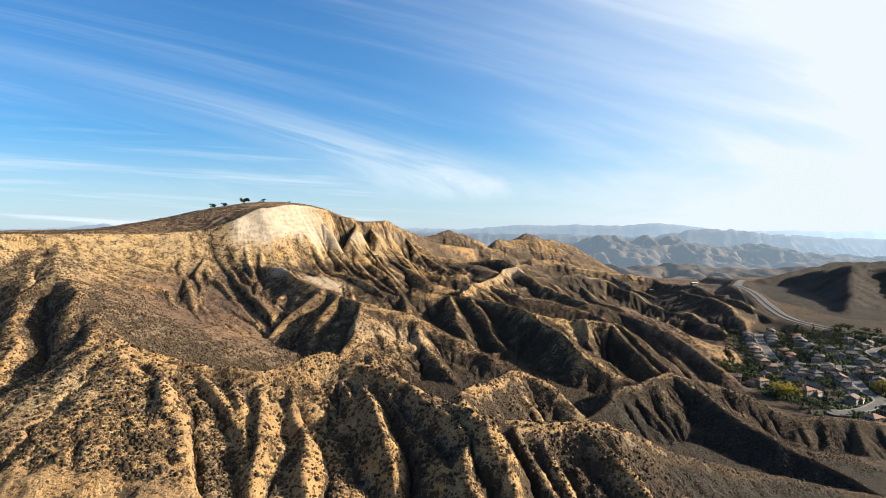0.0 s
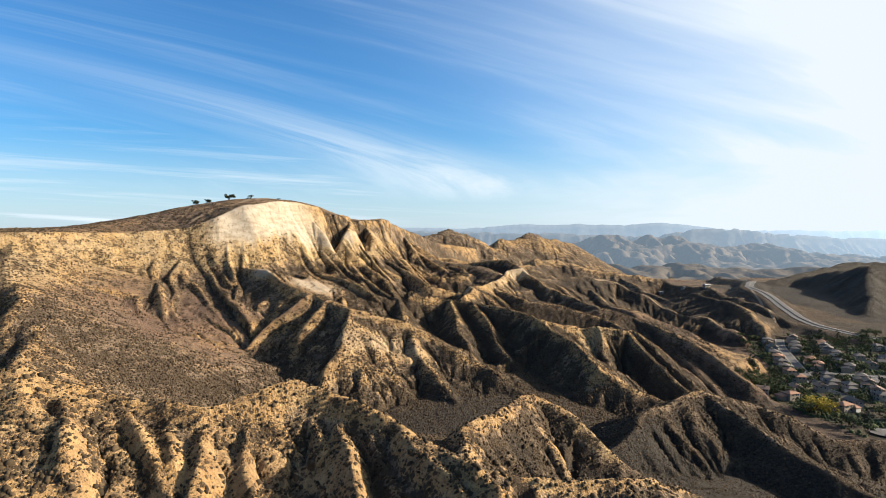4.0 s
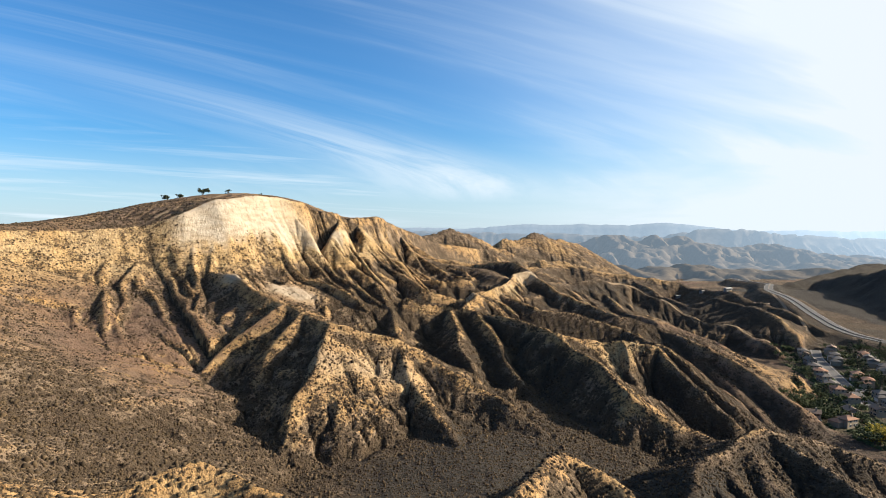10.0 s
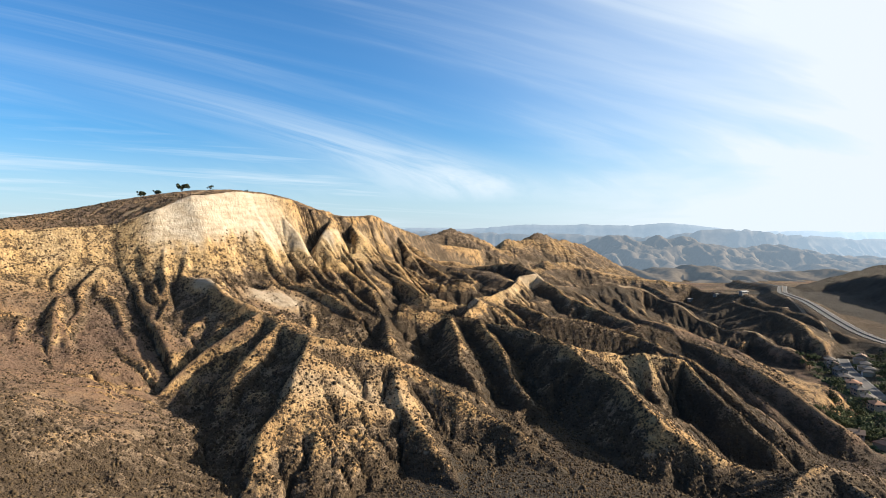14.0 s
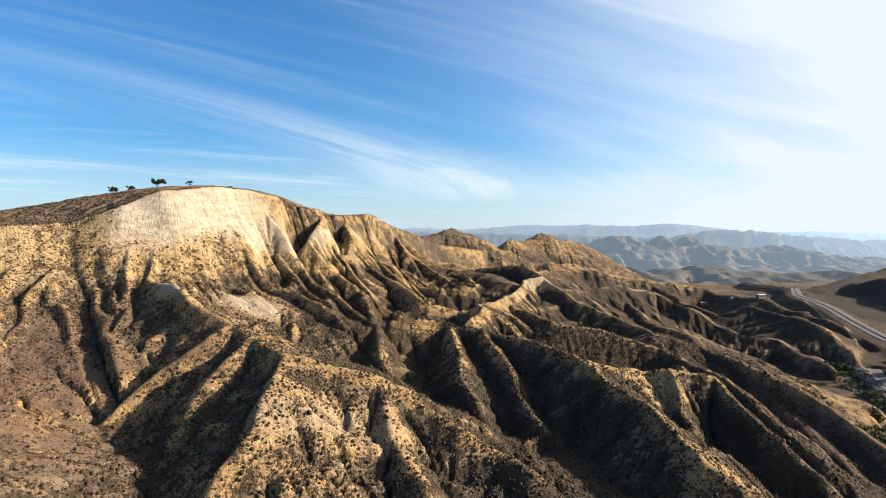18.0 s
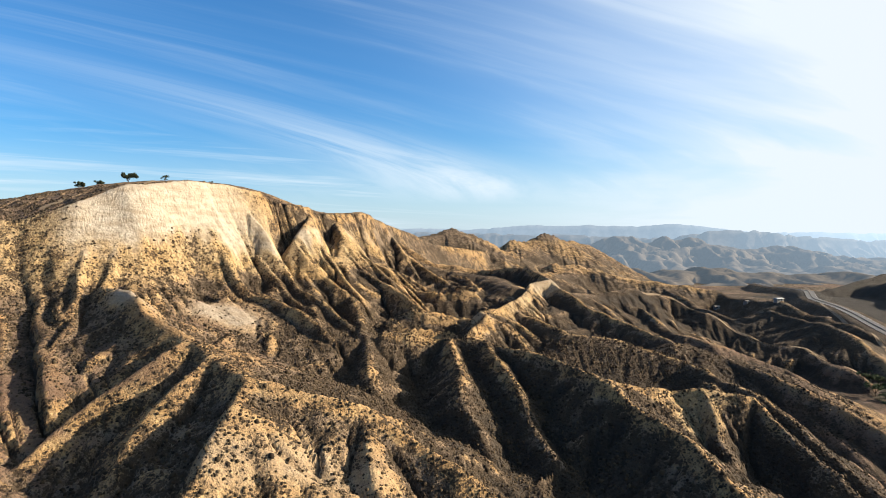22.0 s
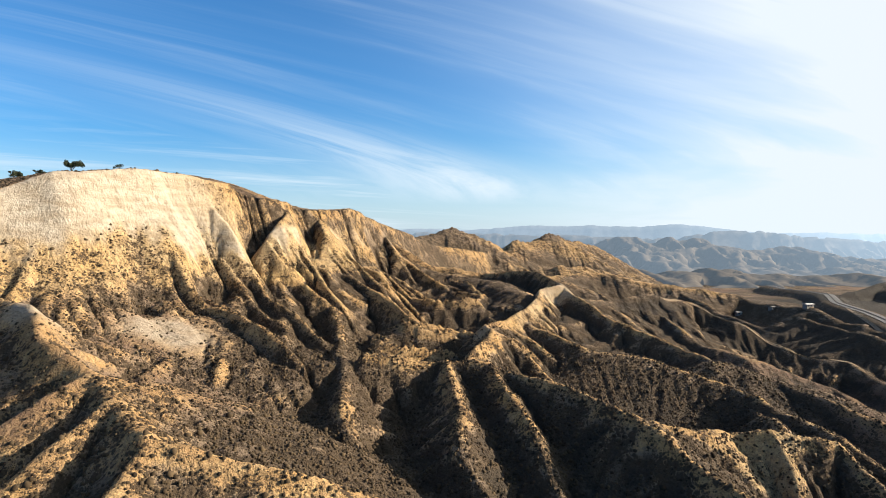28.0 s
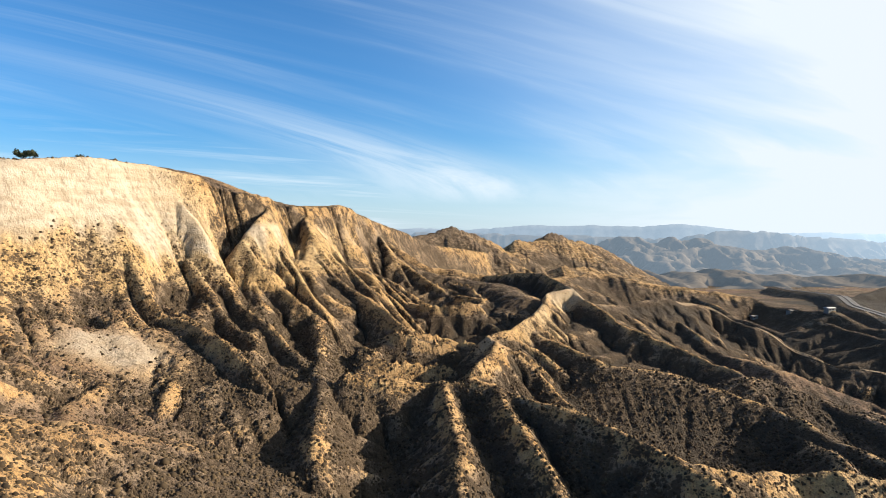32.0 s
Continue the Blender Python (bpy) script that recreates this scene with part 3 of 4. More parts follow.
# bulging ribs tanner, hollows darker: real cover with painted light and shade added
BARE_LIT = np.clip(0.44 + (0.20 + 0.14 * smooth(-40, 10, GX)) * np.clip(BULGE, -3, 2.5) + 0.20 * drift + 0.40 * OCHRE + 0.20 * smooth(0.85, 1.3, STEEP) - 0.22 * TOP_BAND
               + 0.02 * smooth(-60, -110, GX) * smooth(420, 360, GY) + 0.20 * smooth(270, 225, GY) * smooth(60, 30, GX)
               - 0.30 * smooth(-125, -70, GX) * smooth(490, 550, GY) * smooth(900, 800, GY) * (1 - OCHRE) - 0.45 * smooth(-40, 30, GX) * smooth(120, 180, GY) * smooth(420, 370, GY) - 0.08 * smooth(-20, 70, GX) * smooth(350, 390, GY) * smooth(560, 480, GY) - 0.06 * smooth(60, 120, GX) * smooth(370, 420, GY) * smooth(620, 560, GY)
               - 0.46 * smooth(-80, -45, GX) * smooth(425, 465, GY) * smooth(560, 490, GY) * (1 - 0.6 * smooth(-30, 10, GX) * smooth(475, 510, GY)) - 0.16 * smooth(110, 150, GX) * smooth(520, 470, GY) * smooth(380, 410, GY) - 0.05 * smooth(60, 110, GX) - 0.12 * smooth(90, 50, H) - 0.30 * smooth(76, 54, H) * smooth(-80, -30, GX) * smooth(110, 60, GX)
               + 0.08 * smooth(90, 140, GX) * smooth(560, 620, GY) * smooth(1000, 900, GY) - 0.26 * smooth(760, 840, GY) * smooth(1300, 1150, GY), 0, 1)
# thick brush, plus shade painted on the near right slopes and far hill
BRUSH_SHADE = np.maximum(np.maximum(smooth(40, 90, GX) * smooth(340, 300, GY), 1.2 * np.exp(-((GX - 15) / 55) ** 2 - ((GY - 325) / 38) ** 2) * smooth(76, 66, H)), smooth(560, 620, GX) * smooth(840, 900, GY) * smooth(17, 26, H))
PLATEAU = np.where(RIM_SIDE > 0, smooth(125, 140, H), 0) * smooth(60, 120, GY)
BARE_LIT = BARE_LIT * (1 - PLATEAU) + PLATEAU * (0.50 + 0.2 * drift - 0.15 * smooth(3, 25, RIM_D))
FIELD = smooth(50, 40, H + 4 * drift) * smooth(0.3, 0.12, STEEP) * smooth(150, 200, GX) * smooth(0.0, 0.5, fbm(GX / 120, GY / 120, 3, 97) + 0.8 * smooth(700, 600, GY))
FAN = np.where(on_face | (RIM_SIDE < 0), smooth(38, 60, BELOW + 10 * drift) * smooth(65, 72, H), 0) * smooth(0.75, 0.5, STEEP) * smooth(-70, -120, GX) * smooth(330, 370, GY)
SOFT = smooth(150, 200, GX) * smooth(440, 480, GY) * smooth(800, 700, GY) * smooth(75, 55, H)
FIELD = np.maximum(np.maximum(FIELD, 0.7 * SOFT), np.maximum(0.75 * FAN, 0.5 * PLATEAU))
FIELD = FIELD * (1 - 0.85 * smooth(720, 800, GY) * smooth(1700, 1450, GY))
# single spots: place, size, then how much chalk, ochre and scrub they bear
for x, y, wide, deep, chalk, ochre, bare in ((-131, 489, 11, 9, 0.8, 0, 0.6), (-108, 530, 14, 10, 0.8, 0, 0.6), (-52, 388, 9, 8, 0.25, 0.3, 0.5), (24, 592, 8, 6, 0.4, 0.4, 0.5), (90, 742, 15, 12, 0.5, 0.7, 0.8), (78, 728, 9, 9, 0.3, 0.6, 0.7), (121, 503, 9, 7, 0, 1.0, 0.8), (111, 492, 9, 8, 0.1, 1.0, 0.9), (62, 690, 11, 22, 0.15, 0.9, 0.8), (46, 652, 8, 18, 0, 0.8, 0.7),
                                             (66, 266, 10, 9, 0, 1.0, 0.6), (40, 288, 8, 6, 0, 0.6, 0.4), (-30, 399, 14, 8, 0.35, 0.3, 0.5), (-112, 170, 9, 12, 0, 0.9, 0.4),
                                             # second and third here: scrub of the face hollows, their shade painted in
                                             (0, 452, 34, 24, 0, -0.3, -0.45), (-110, 664, 13, 13, 0, -0.8, -0.5), (-92, 708, 11, 13, 0, -0.8, -0.5), (-102, 640, 8, 8, 0, 0.9, 0.4), (-80, 690, 7, 12, 0, 0.9, 0.4),
                                             (268, 572, 36, 40, 0, 0.0, 0.75)):
    spot = np.clip(1.6 * np.exp(-((WX - x) / wide) ** 2 - ((WY - y) / deep) ** 2) + 0.25 * drift, 0, 1) * (np.hypot((GX - x) / wide, (GY - y) / deep) < 2)
    CHALK = np.clip(CHALK + chalk * spot, 0, 1)
    OCHRE = np.clip(OCHRE + ochre * spot, 0, 1)
    BARE_LIT = np.clip(BARE_LIT + bare * spot, 0, 1)
    FIELD = FIELD * (1 - 0.8 * spot)
BARE_LIT = BARE_LIT - (0.45 + 0.4 * smooth(560, 620, GX)) * BRUSH_SHADE - 0.24 * smooth(-25, 15, GX) * smooth(1000, 850, GY) * smooth(0.9, 0.3, OCHRE) - 0.22 * smooth(240, 275, GY) * smooth(420, 380, GY) * smooth(-60, -100, GX)
FAN_WIDE = np.exp(-((GX + 160) / 76) ** 2 - ((GY - 430) / 74) ** 2) * smooth(-72, -100, GX) * smooth(0.95, 0.7, STEEP)
FIELD = np.maximum(FIELD, 0.75 * np.exp(-((GX + 82) / 24) ** 2 - ((GY - 482) / 24) ** 2))
FIELD = np.maximum(FIELD, 0.95 * np.clip(1.7 * FAN_WIDE - 0.35 + 0.4 * drift, 0, 1))
EDGE_Y, EDGE_X = (400, 430, 545, 585, 640, 740), (290, 268, 245, 298, 318, 330)
GARDEN = shelf * smooth(0, 5, GX - np.interp(GY, EDGE_Y, EDGE_X)) * smooth(760, 730, GY) * smooth(0.35, 0.2, STEEP) * smooth(36, 30, H)


def land_height(x, y):
    """Height of the land at a place."""
    i = min(max(int(np.searchsorted(AXIS_X, x)), 1), len(AXIS_X) - 1)
    j = min(max(int(np.searchsorted(AXIS_Y, y)), 1), len(AXIS_Y) - 1)
    u = (x - AXIS_X[i - 1]) / (AXIS_X[i] - AXIS_X[i - 1])
    v = (y - AXIS_Y[j - 1]) / (AXIS_Y[j] - AXIS_Y[j - 1])
    return float((H[j - 1, i - 1] * (1 - u) + H[j - 1, i] * u) * (1 - v) + (H[j, i - 1] * (1 - u) + H[j, i] * u) * v)


def earth_material():
    m = bpy.data.materials.new("dry_earth")
    m.use_nodes = True
    n = Nodes(m.node_tree)
    place = n.add("ShaderNodeNewGeometry").outputs["Position"]

    def cover(name):
        return n.add("ShaderNodeAttribute", attribute_name=name).outputs["Fac"]

    patches = n.noise(place, 0.045, 5.0, 0.6)
    tufts = n.noise(place, 0.75, 5.0, 0.68)
    grain = n.noise(place, 2.6, 4.0, 0.7)
    soil = n.mix(n.step(patches, 0.3, 0.7), (0.390, 0.240, 0.095), (0.320, 0.205, 0.098))
    ochre = n.mix(n.step(patches, 0.35, 0.65), (0.405, 0.272, 0.118), (0.385, 0.290, 0.160))
    chalk = n.mix(n.step(n.noise(n.add("ShaderNodeMapping", {"Vector": place, "Scale": (0.25, 0.25, 0.9)}).outputs[0], 0.35, 5.0, 0.6), 0.35, 0.7), (0.375, 0.328, 0.252), (0.275, 0.226, 0.160))
    soil = n.mix(cover("ochre"), soil, ochre)
    blots = n.noise(place, 0.16, 5.0, 0.62)
    soil = n.mix(n.step(blots, 0.50, 0.68, 0.0, 0.75), soil, (0.430, 0.300, 0.145))
    soil = n.mix(n.step(blots, 0.48, 0.32, 0.0, 0.80), soil, (0.200, 0.122, 0.052))
    soil = n.mix(n.step(n.math("MULTIPLY_ADD", grain, 0.5, n.math("MULTIPLY", tufts, 0.5)), 0.45, 0.58, 0.0, 0.7), soil, (0.165, 0.106, 0.056))
    soil = n.mix(cover("chalk"), soil, chalk)
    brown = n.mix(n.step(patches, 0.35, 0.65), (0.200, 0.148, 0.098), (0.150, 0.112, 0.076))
    # darker brown under brush and in hollows, painted shade included
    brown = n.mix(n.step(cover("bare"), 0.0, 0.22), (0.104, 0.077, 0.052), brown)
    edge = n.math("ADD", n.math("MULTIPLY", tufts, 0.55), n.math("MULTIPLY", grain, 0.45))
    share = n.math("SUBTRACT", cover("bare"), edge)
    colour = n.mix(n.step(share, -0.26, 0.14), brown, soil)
    field = n.mix(n.step(patches, 0.35, 0.65), (0.150, 0.094, 0.062), (0.104, 0.067, 0.047))
    field = n.mix(n.step(grain, 0.45, 0.7, 0.0, 0.5), field, (0.160, 0.108, 0.074))
    colour = n.mix(n.math("MULTIPLY", cover("field"), 0.92), colour, field)
    # bushes as dark dots of two sizes, the denser the less bare the earth is
    thick = n.math("SUBTRACT", n.math("ADD", n.math("MULTIPLY_ADD", tufts, 0.6, 0.075), n.math("MULTIPLY", n.step(blots, 0.66, 0.34), 0.46)), n.math("MULTIPLY", cover("bare"), 0.34))
    thick = n.math("SUBTRACT", thick, n.math("ADD", n.math("MULTIPLY", cover("chalk"), 0.5), n.math("MULTIPLY", cover("field"), 0.28)))
    dots = None
    for size, dark in ((0.62, (0.046, 0.034, 0.022)), (1.25, (0.058, 0.042, 0.027)), (2.6, (0.074, 0.054, 0.034))):
        cells = n.add("ShaderNodeTexVoronoi", {"Vector": place, "Scale": size, "Randomness": 1.0}, feature="F1")
        pick = n.add("ShaderNodeSeparateColor", {"Color": cells.outputs["Color"]}).outputs[0]
        reach = n.math("SUBTRACT", n.math("MULTIPLY_ADD", thick, 1.05, 0.10), n.math("MULTIPLY", pick, 0.42))
        dot = n.step(n.math("SUBTRACT", reach, cells.outputs["Distance"]), -0.01, 0.04)
        colour = n.mix(n.math("MULTIPLY", dot, 0.86), colour, dark)
        dots = dot if dots is None else n.math("ADD", dots, n.math("MULTIPLY", dot, 0.5))
    garden = n.mix(n.step(tufts, 0.35, 0.65), (0.041, 0.042, 0.023), (0.075, 0.060, 0.037))
    colour = n.mix(cover("garden"), colour, garden)
    # thick brush closes over the earth; its dark colour also paints slope shade
    colour = n.mix(n.step(cover("bare"), -0.05, -0.40), colour, n.mix(n.step(tufts, 0.35, 0.65), (0.052, 0.045, 0.036), (0.026, 0.024, 0.020)))
    # rills down the steep faces
    rills = n.noise(n.add("ShaderNodeMapping", {"Vector": place, "Scale": (1.0, 1.0, 0.12)}).outputs[0], 0.55, 4.0, 0.62)
    ledges = n.noise(n.add("ShaderNodeMapping", {"Vector": place, "Scale": (0.06, 0.06, 1.0)}).outputs[0], 0.7, 3.0, 0.6)
    colour = n.mix(n.math("MULTIPLY", n.step(rills, 0.52, 0.30), n.math("MAXIMUM", n.math("MULTIPLY", cover("ochre"), 0.5), n.math("MULTIPLY", cover("chalk"), 0.14))), colour, (0.109, 0.078, 0.048))
    height = n.math("ADD", n.math("ADD", n.math("MULTIPLY", tufts, 0.8), n.math("MULTIPLY", grain, 0.35)),
                    n.math("MULTIPLY_ADD", dots, 0.45, n.math("MULTIPLY", n.math("MULTIPLY_ADD", rills, 1.7, n.math("MULTIPLY", ledges, 0.6)), n.step(cover("chalk"), 0.0, 0.8, 1.0, 0.45))))
    relief = n.add("ShaderNodeBump", {"Height": height, "Strength": 0.9, "Distance": 1.0})
    shader = n.add("ShaderNodeBsdfPrincipled", {"Base Color": colour, "Roughness": 0.96, "Specular IOR Level": 0.12, "Normal": relief.outputs[0]})
    out = n.add("ShaderNodeOutputMaterial")
    n.tree.links.new(shader.outputs[0], out.inputs[0])
    return m


EARTH = earth_material()


def grid_mesh(name, xs, ys, zs):
    rows, cols = zs.shape
    mesh = bpy.data.meshes.new(name)
    verts = np.stack((xs, ys, zs), 2).reshape(-1, 3).astype(np.float32)
    k = np.arange(rows * cols, dtype=np.int32).reshape(rows, cols)
    faces = np.stack((k[:-1, :-1], k[:-1, 1:], k[1:, 1:], k[1:, :-1]), 2).reshape(-1, 4)
    mesh.vertices.add(len(verts))
    mesh.vertices.foreach_set("co", verts.ravel())
    mesh.loops.add(faces.size)
    mesh.loops.foreach_set("vertex_index", faces.ravel())
    mesh.polygons.add(len(faces))
    mesh.polygons.foreach_set("loop_start", np.arange(0, faces.size, 4, dtype=np.int32))
    mesh.update(calc_edges=True)
    mesh.polygons.foreach_set("use_smooth", np.ones(len(faces), bool))
    return mesh


ground = tagged(new("ground", grid_mesh("ground", GX, GY, H)), "dry eroded badland hills with tan earth and dark scrub", "ground", kind="structure")
ground.data.materials.append(EARTH)
for name, values in (("chalk", CHALK), ("ochre", OCHRE), ("bare", BARE_LIT), ("field", FIELD), ("garden", GARDEN)):
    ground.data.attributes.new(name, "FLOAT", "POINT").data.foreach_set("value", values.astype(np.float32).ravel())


def plain_material(name, dark, light, size=0.6, rough=0.95):
    """A dull material mottled between two colours, each object and clump a little different."""
    m = bpy.data.materials.new(name)
    m.use_nodes = True
    n = Nodes(m.node_tree)
    geo = n.add("ShaderNodeNewGeometry")
    speck = n.noise(geo.outputs["Position"], size, 3.0, 0.6)
    share = n.math("ADD", n.math("MULTIPLY", speck, 0.6), n.math("MULTIPLY", geo.outputs["Random Per Island"], 0.45))
    shader = n.add("ShaderNodeBsdfPrincipled", {"Base Color": n.mix(n.step(share, 0.2, 0.85), dark, light), "Roughness": rough, "Specular IOR Level": 0.15})
    out = n.add("ShaderNodeOutputMaterial")
    n.tree.links.new(shader.outputs[0], out.inputs[0])
    return m


SCRUB = plain_material("scrub_leaves", (0.022, 0.016, 0.010), (0.085, 0.060, 0.033))


def heights(x, y):
    """Heights of the land at many places."""
    i = np.clip(np.searchsorted(AXIS_X, x), 1, len(AXIS_X) - 1)
    j = np.clip(np.searchsorted(AXIS_Y, y), 1, len(AXIS_Y) - 1)
    u = (x - AXIS_X[i - 1]) / (AXIS_X[i] - AXIS_X[i - 1])
    v = (y - AXIS_Y[j - 1]) / (AXIS_Y[j] - AXIS_Y[j - 1])
    z = (H[j - 1, i - 1] * (1 - u) + H[j - 1, i] * u) * (1 - v) + (H[j, i - 1] * (1 - u) + H[j, i] * u) * v
    return z, i, j


def scatter_scrub():
    """Low round bushes, dense in the hollows and singly on the bare ribs."""
    rng = np.random.default_rng(4)
    count = 420000
    y = 140 + 480 * rng.random(count) ** 1.15
    x = -320 + 560 * rng.random(count)
    seen = np.abs(x) < 0.80 * y + 25
    x, y = x[seen], y[seen]
    z, i, j = heights(x, y)
    want = 0.74 - 0.24 * BARE_LIT[j, i] - 0.55 * CHALK[j, i] - 0.10 * OCHRE[j, i] - 0.62 * FIELD[j, i]
    clump = value_noise(x / 9, y / 9, 71) * 0.22 + value_noise(x / 30, y / 30, 72) * 0.16
    keep = (rng.random(len(x)) < want + clump) & (STEEP[j, i] < 1.7) & (GARDEN[j, i] < 0.2)
    x, y, z = x[keep][:150000], y[keep][:150000], z[keep][:150000]
    k = len(x)
    size = (0.21 + 0.52 * rng.random(k) ** 2) * np.where(rng.random(k) < 0.07, 1.6, 1.0) * (1 - 0.35 * np.clip(BRUSH_SHADE[j, i][keep][:150000], 0, 1))
    turn = np.arange(3) * math.pi * 2 / 3
    spin = rng.random(k) * 6.28
    unit = np.array([(0, 0, 0.95)] + [(0.8 * math.cos(a), 0.8 * math.sin(a), 0.62) for a in turn] + [(1.05 * math.cos(a + 1.05), 1.05 * math.sin(a + 1.05), -0.2) for a in turn])
    verts = unit[None] * size[:, None, None] * (0.75 + 0.5 * rng.random((k, 7, 3)))
    verts[:, :, :2] = np.stack((verts[:, :, 0] * np.cos(spin)[:, None] - verts[:, :, 1] * np.sin(spin)[:, None],
                                verts[:, :, 0] * np.sin(spin)[:, None] + verts[:, :, 1] * np.cos(spin)[:, None]), 2)
    verts += np.stack((x, y, z), 1)[:, None]
    faces = [(0, 1 + a, 1 + (a + 1) % 3) for a in range(3)]
    faces += [(1 + a, 4 + a, 1 + (a + 1) % 3) for a in range(3)] + [(1 + (a + 1) % 3, 4 + a, 4 + (a + 1) % 3) for a in range(3)]
    faces = (np.array(faces)[None] + 7 * np.arange(k)[:, None, None]).reshape(-1, 3).astype(np.int32)
    mesh = bpy.data.meshes.new("scrub")
    mesh.vertices.add(7 * k)
    mesh.vertices.foreach_set("co", verts.astype(np.float32).ravel())
    mesh.loops.add(faces.size)
    mesh.loops.foreach_set("vertex_index", faces.ravel())
    mesh.polygons.add(len(faces))
    mesh.polygons.foreach_set("loop_start", np.arange(0, faces.size, 3, dtype=np.int32))
    mesh.update(calc_edges=True)
    mesh.materials.append(SCRUB)
    return tagged(new("scrub", mesh), "low dark chaparral bushes scattered over dry slopes", "scrub", kind="stuff")


scatter_scrub()


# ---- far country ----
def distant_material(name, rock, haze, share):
    """Hills far off: earth colour, with the blue haze of the air added as emission."""
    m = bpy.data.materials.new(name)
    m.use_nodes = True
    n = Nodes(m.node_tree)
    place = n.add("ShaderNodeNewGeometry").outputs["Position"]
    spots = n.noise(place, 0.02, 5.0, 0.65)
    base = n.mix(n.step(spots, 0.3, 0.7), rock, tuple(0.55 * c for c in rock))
    # the emitted haze grows to twice its strength towards the east
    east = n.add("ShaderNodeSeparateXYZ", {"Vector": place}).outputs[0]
    glow_share = n.step(east, 1200.0, 3600.0, share, 2.0 * share)
    shader = n.add("ShaderNodeBsdfPrincipled", {"Base Color": base, "Roughness": 1.0, "Specular IOR Level": 0.0, "Emission Color": haze, "Emission Strength": glow_share})
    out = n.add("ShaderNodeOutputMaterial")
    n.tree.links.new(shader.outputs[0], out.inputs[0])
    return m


def distant_range(name, label, y, depth, tops, base, rough, seed, material, cell=16.0):
    """A range of hills across the view: tops gives x and height of its crest as seen in plan."""
    xs = np.arange(tops[0][0], tops[-1][0], cell)
    ys = np.arange(y - depth, y + depth * 0.35, cell)
    gx, gy = np.meshgrid(xs, ys)
    line = np.interp(gx + 30 * fbm(gx / 200, gy / 200, 2, seed), [t[0] for t in tops], [t[1] for t in tops]) + 0.12 * rough * fbm(gx / 60, gx * 0, 3, seed + 9)
    back = np.clip((gy - y) / (depth * 0.35), 0, 1)
    front = np.clip((y - gy) / depth, 0, 1)
    spur = 1 - np.abs(fbm(gx / 210, gy / 300, 4, seed + 3))
    z = base + (line - base) * np.where(gy > y, 1 - back ** 2, (1 - front) ** 1.25) + rough * (spur - 0.75) * np.sin(np.pi * np.clip(front, 0, 1)) * (front > 0)
    z = np.maximum(z, base - 6 + 3 * fbm(gx / 90, gy / 90, 3, seed + 5))
    z = erode(z, xs, ys, np.full(z.shape, 0.22), 7, 150.0, 0.0)
    ob = tagged(new(name, grid_mesh(name, gx, gy, z)), label, "hills", kind="structure")
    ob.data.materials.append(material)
    return ob


# haze colour that the far hills give off
HAZE_GLOW = (0.35, 0.46, 0.57)
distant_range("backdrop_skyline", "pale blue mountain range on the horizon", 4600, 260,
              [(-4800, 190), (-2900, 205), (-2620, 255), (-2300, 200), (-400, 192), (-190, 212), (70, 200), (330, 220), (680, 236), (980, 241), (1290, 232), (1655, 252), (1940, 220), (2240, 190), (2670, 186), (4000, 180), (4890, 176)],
              20, 30, 401, distant_material("far_haze_glow", (0.070, 0.070, 0.070), HAZE_GLOW, 0.40))
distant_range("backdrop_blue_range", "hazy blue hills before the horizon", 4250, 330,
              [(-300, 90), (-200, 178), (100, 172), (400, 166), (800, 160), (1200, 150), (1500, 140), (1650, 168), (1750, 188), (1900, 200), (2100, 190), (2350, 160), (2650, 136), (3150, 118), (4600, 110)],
              -50, 40, 411, distant_material("middle_haze_glow", (0.070, 0.064, 0.058), HAZE_GLOW, 0.28))
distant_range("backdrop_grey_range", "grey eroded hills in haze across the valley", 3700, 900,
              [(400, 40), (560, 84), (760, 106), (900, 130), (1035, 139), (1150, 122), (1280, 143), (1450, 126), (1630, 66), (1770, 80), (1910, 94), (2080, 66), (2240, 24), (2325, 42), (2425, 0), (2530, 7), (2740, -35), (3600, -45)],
              -25, 110, 421, distant_material("grey_haze_glow", (0.100, 0.084, 0.066), HAZE_GLOW, 0.19))
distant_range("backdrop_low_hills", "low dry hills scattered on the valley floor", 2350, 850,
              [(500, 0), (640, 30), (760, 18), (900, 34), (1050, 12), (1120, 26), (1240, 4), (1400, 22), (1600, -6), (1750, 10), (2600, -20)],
              -34, 80, 431, distant_material("valley_haze_glow", (0.105, 0.086, 0.064), HAZE_GLOW, 0.085))


# ---- roads ----
def part(name, bm, material, parent=None, label=""):
    mesh = bpy.data.meshes.new(name)
    bm.to_mesh(mesh)
    bm.free()
    mesh.materials.append(material)
    ob = new(name, mesh)
    ob.parent = parent
    if label:
        ob["label"] = label
    return ob


def strip(pts, width, lift, step=8.0, thick=0.25, shift=0.0, drape=False):
    """A ribbon of road with thickness along pts."""
    p = smooth_line(pts, step)
    way = np.gradient(p[:, :2], axis=0)
    way /= np.hypot(*way.T)[:, None]
    across = np.stack((way[:, 1], -way[:, 0]), 1)
    bm = bmesh.new()
    rows = []
    for k in range(len(p)):
        ring = []
        for u, dz in ((-0.5, -thick), (-0.5, 0), (0.5, 0), (0.5, -thick)):
            x, y = p[k, :2] + across[k] * (shift + u * width)
            z = (land_height(x, y) if drape else p[k, 2]) + lift + dz
            ring.append(bm.verts.new((x, y, z)))
        rows.append(ring)
    for a, b in zip(rows, rows[1:]):
        for i in range(3):
            bm.faces.new((a[i], a[i + 1], b[i + 1], b[i]))
    bmesh.ops.recalc_face_normals(bm, faces=bm.faces)
    return bm


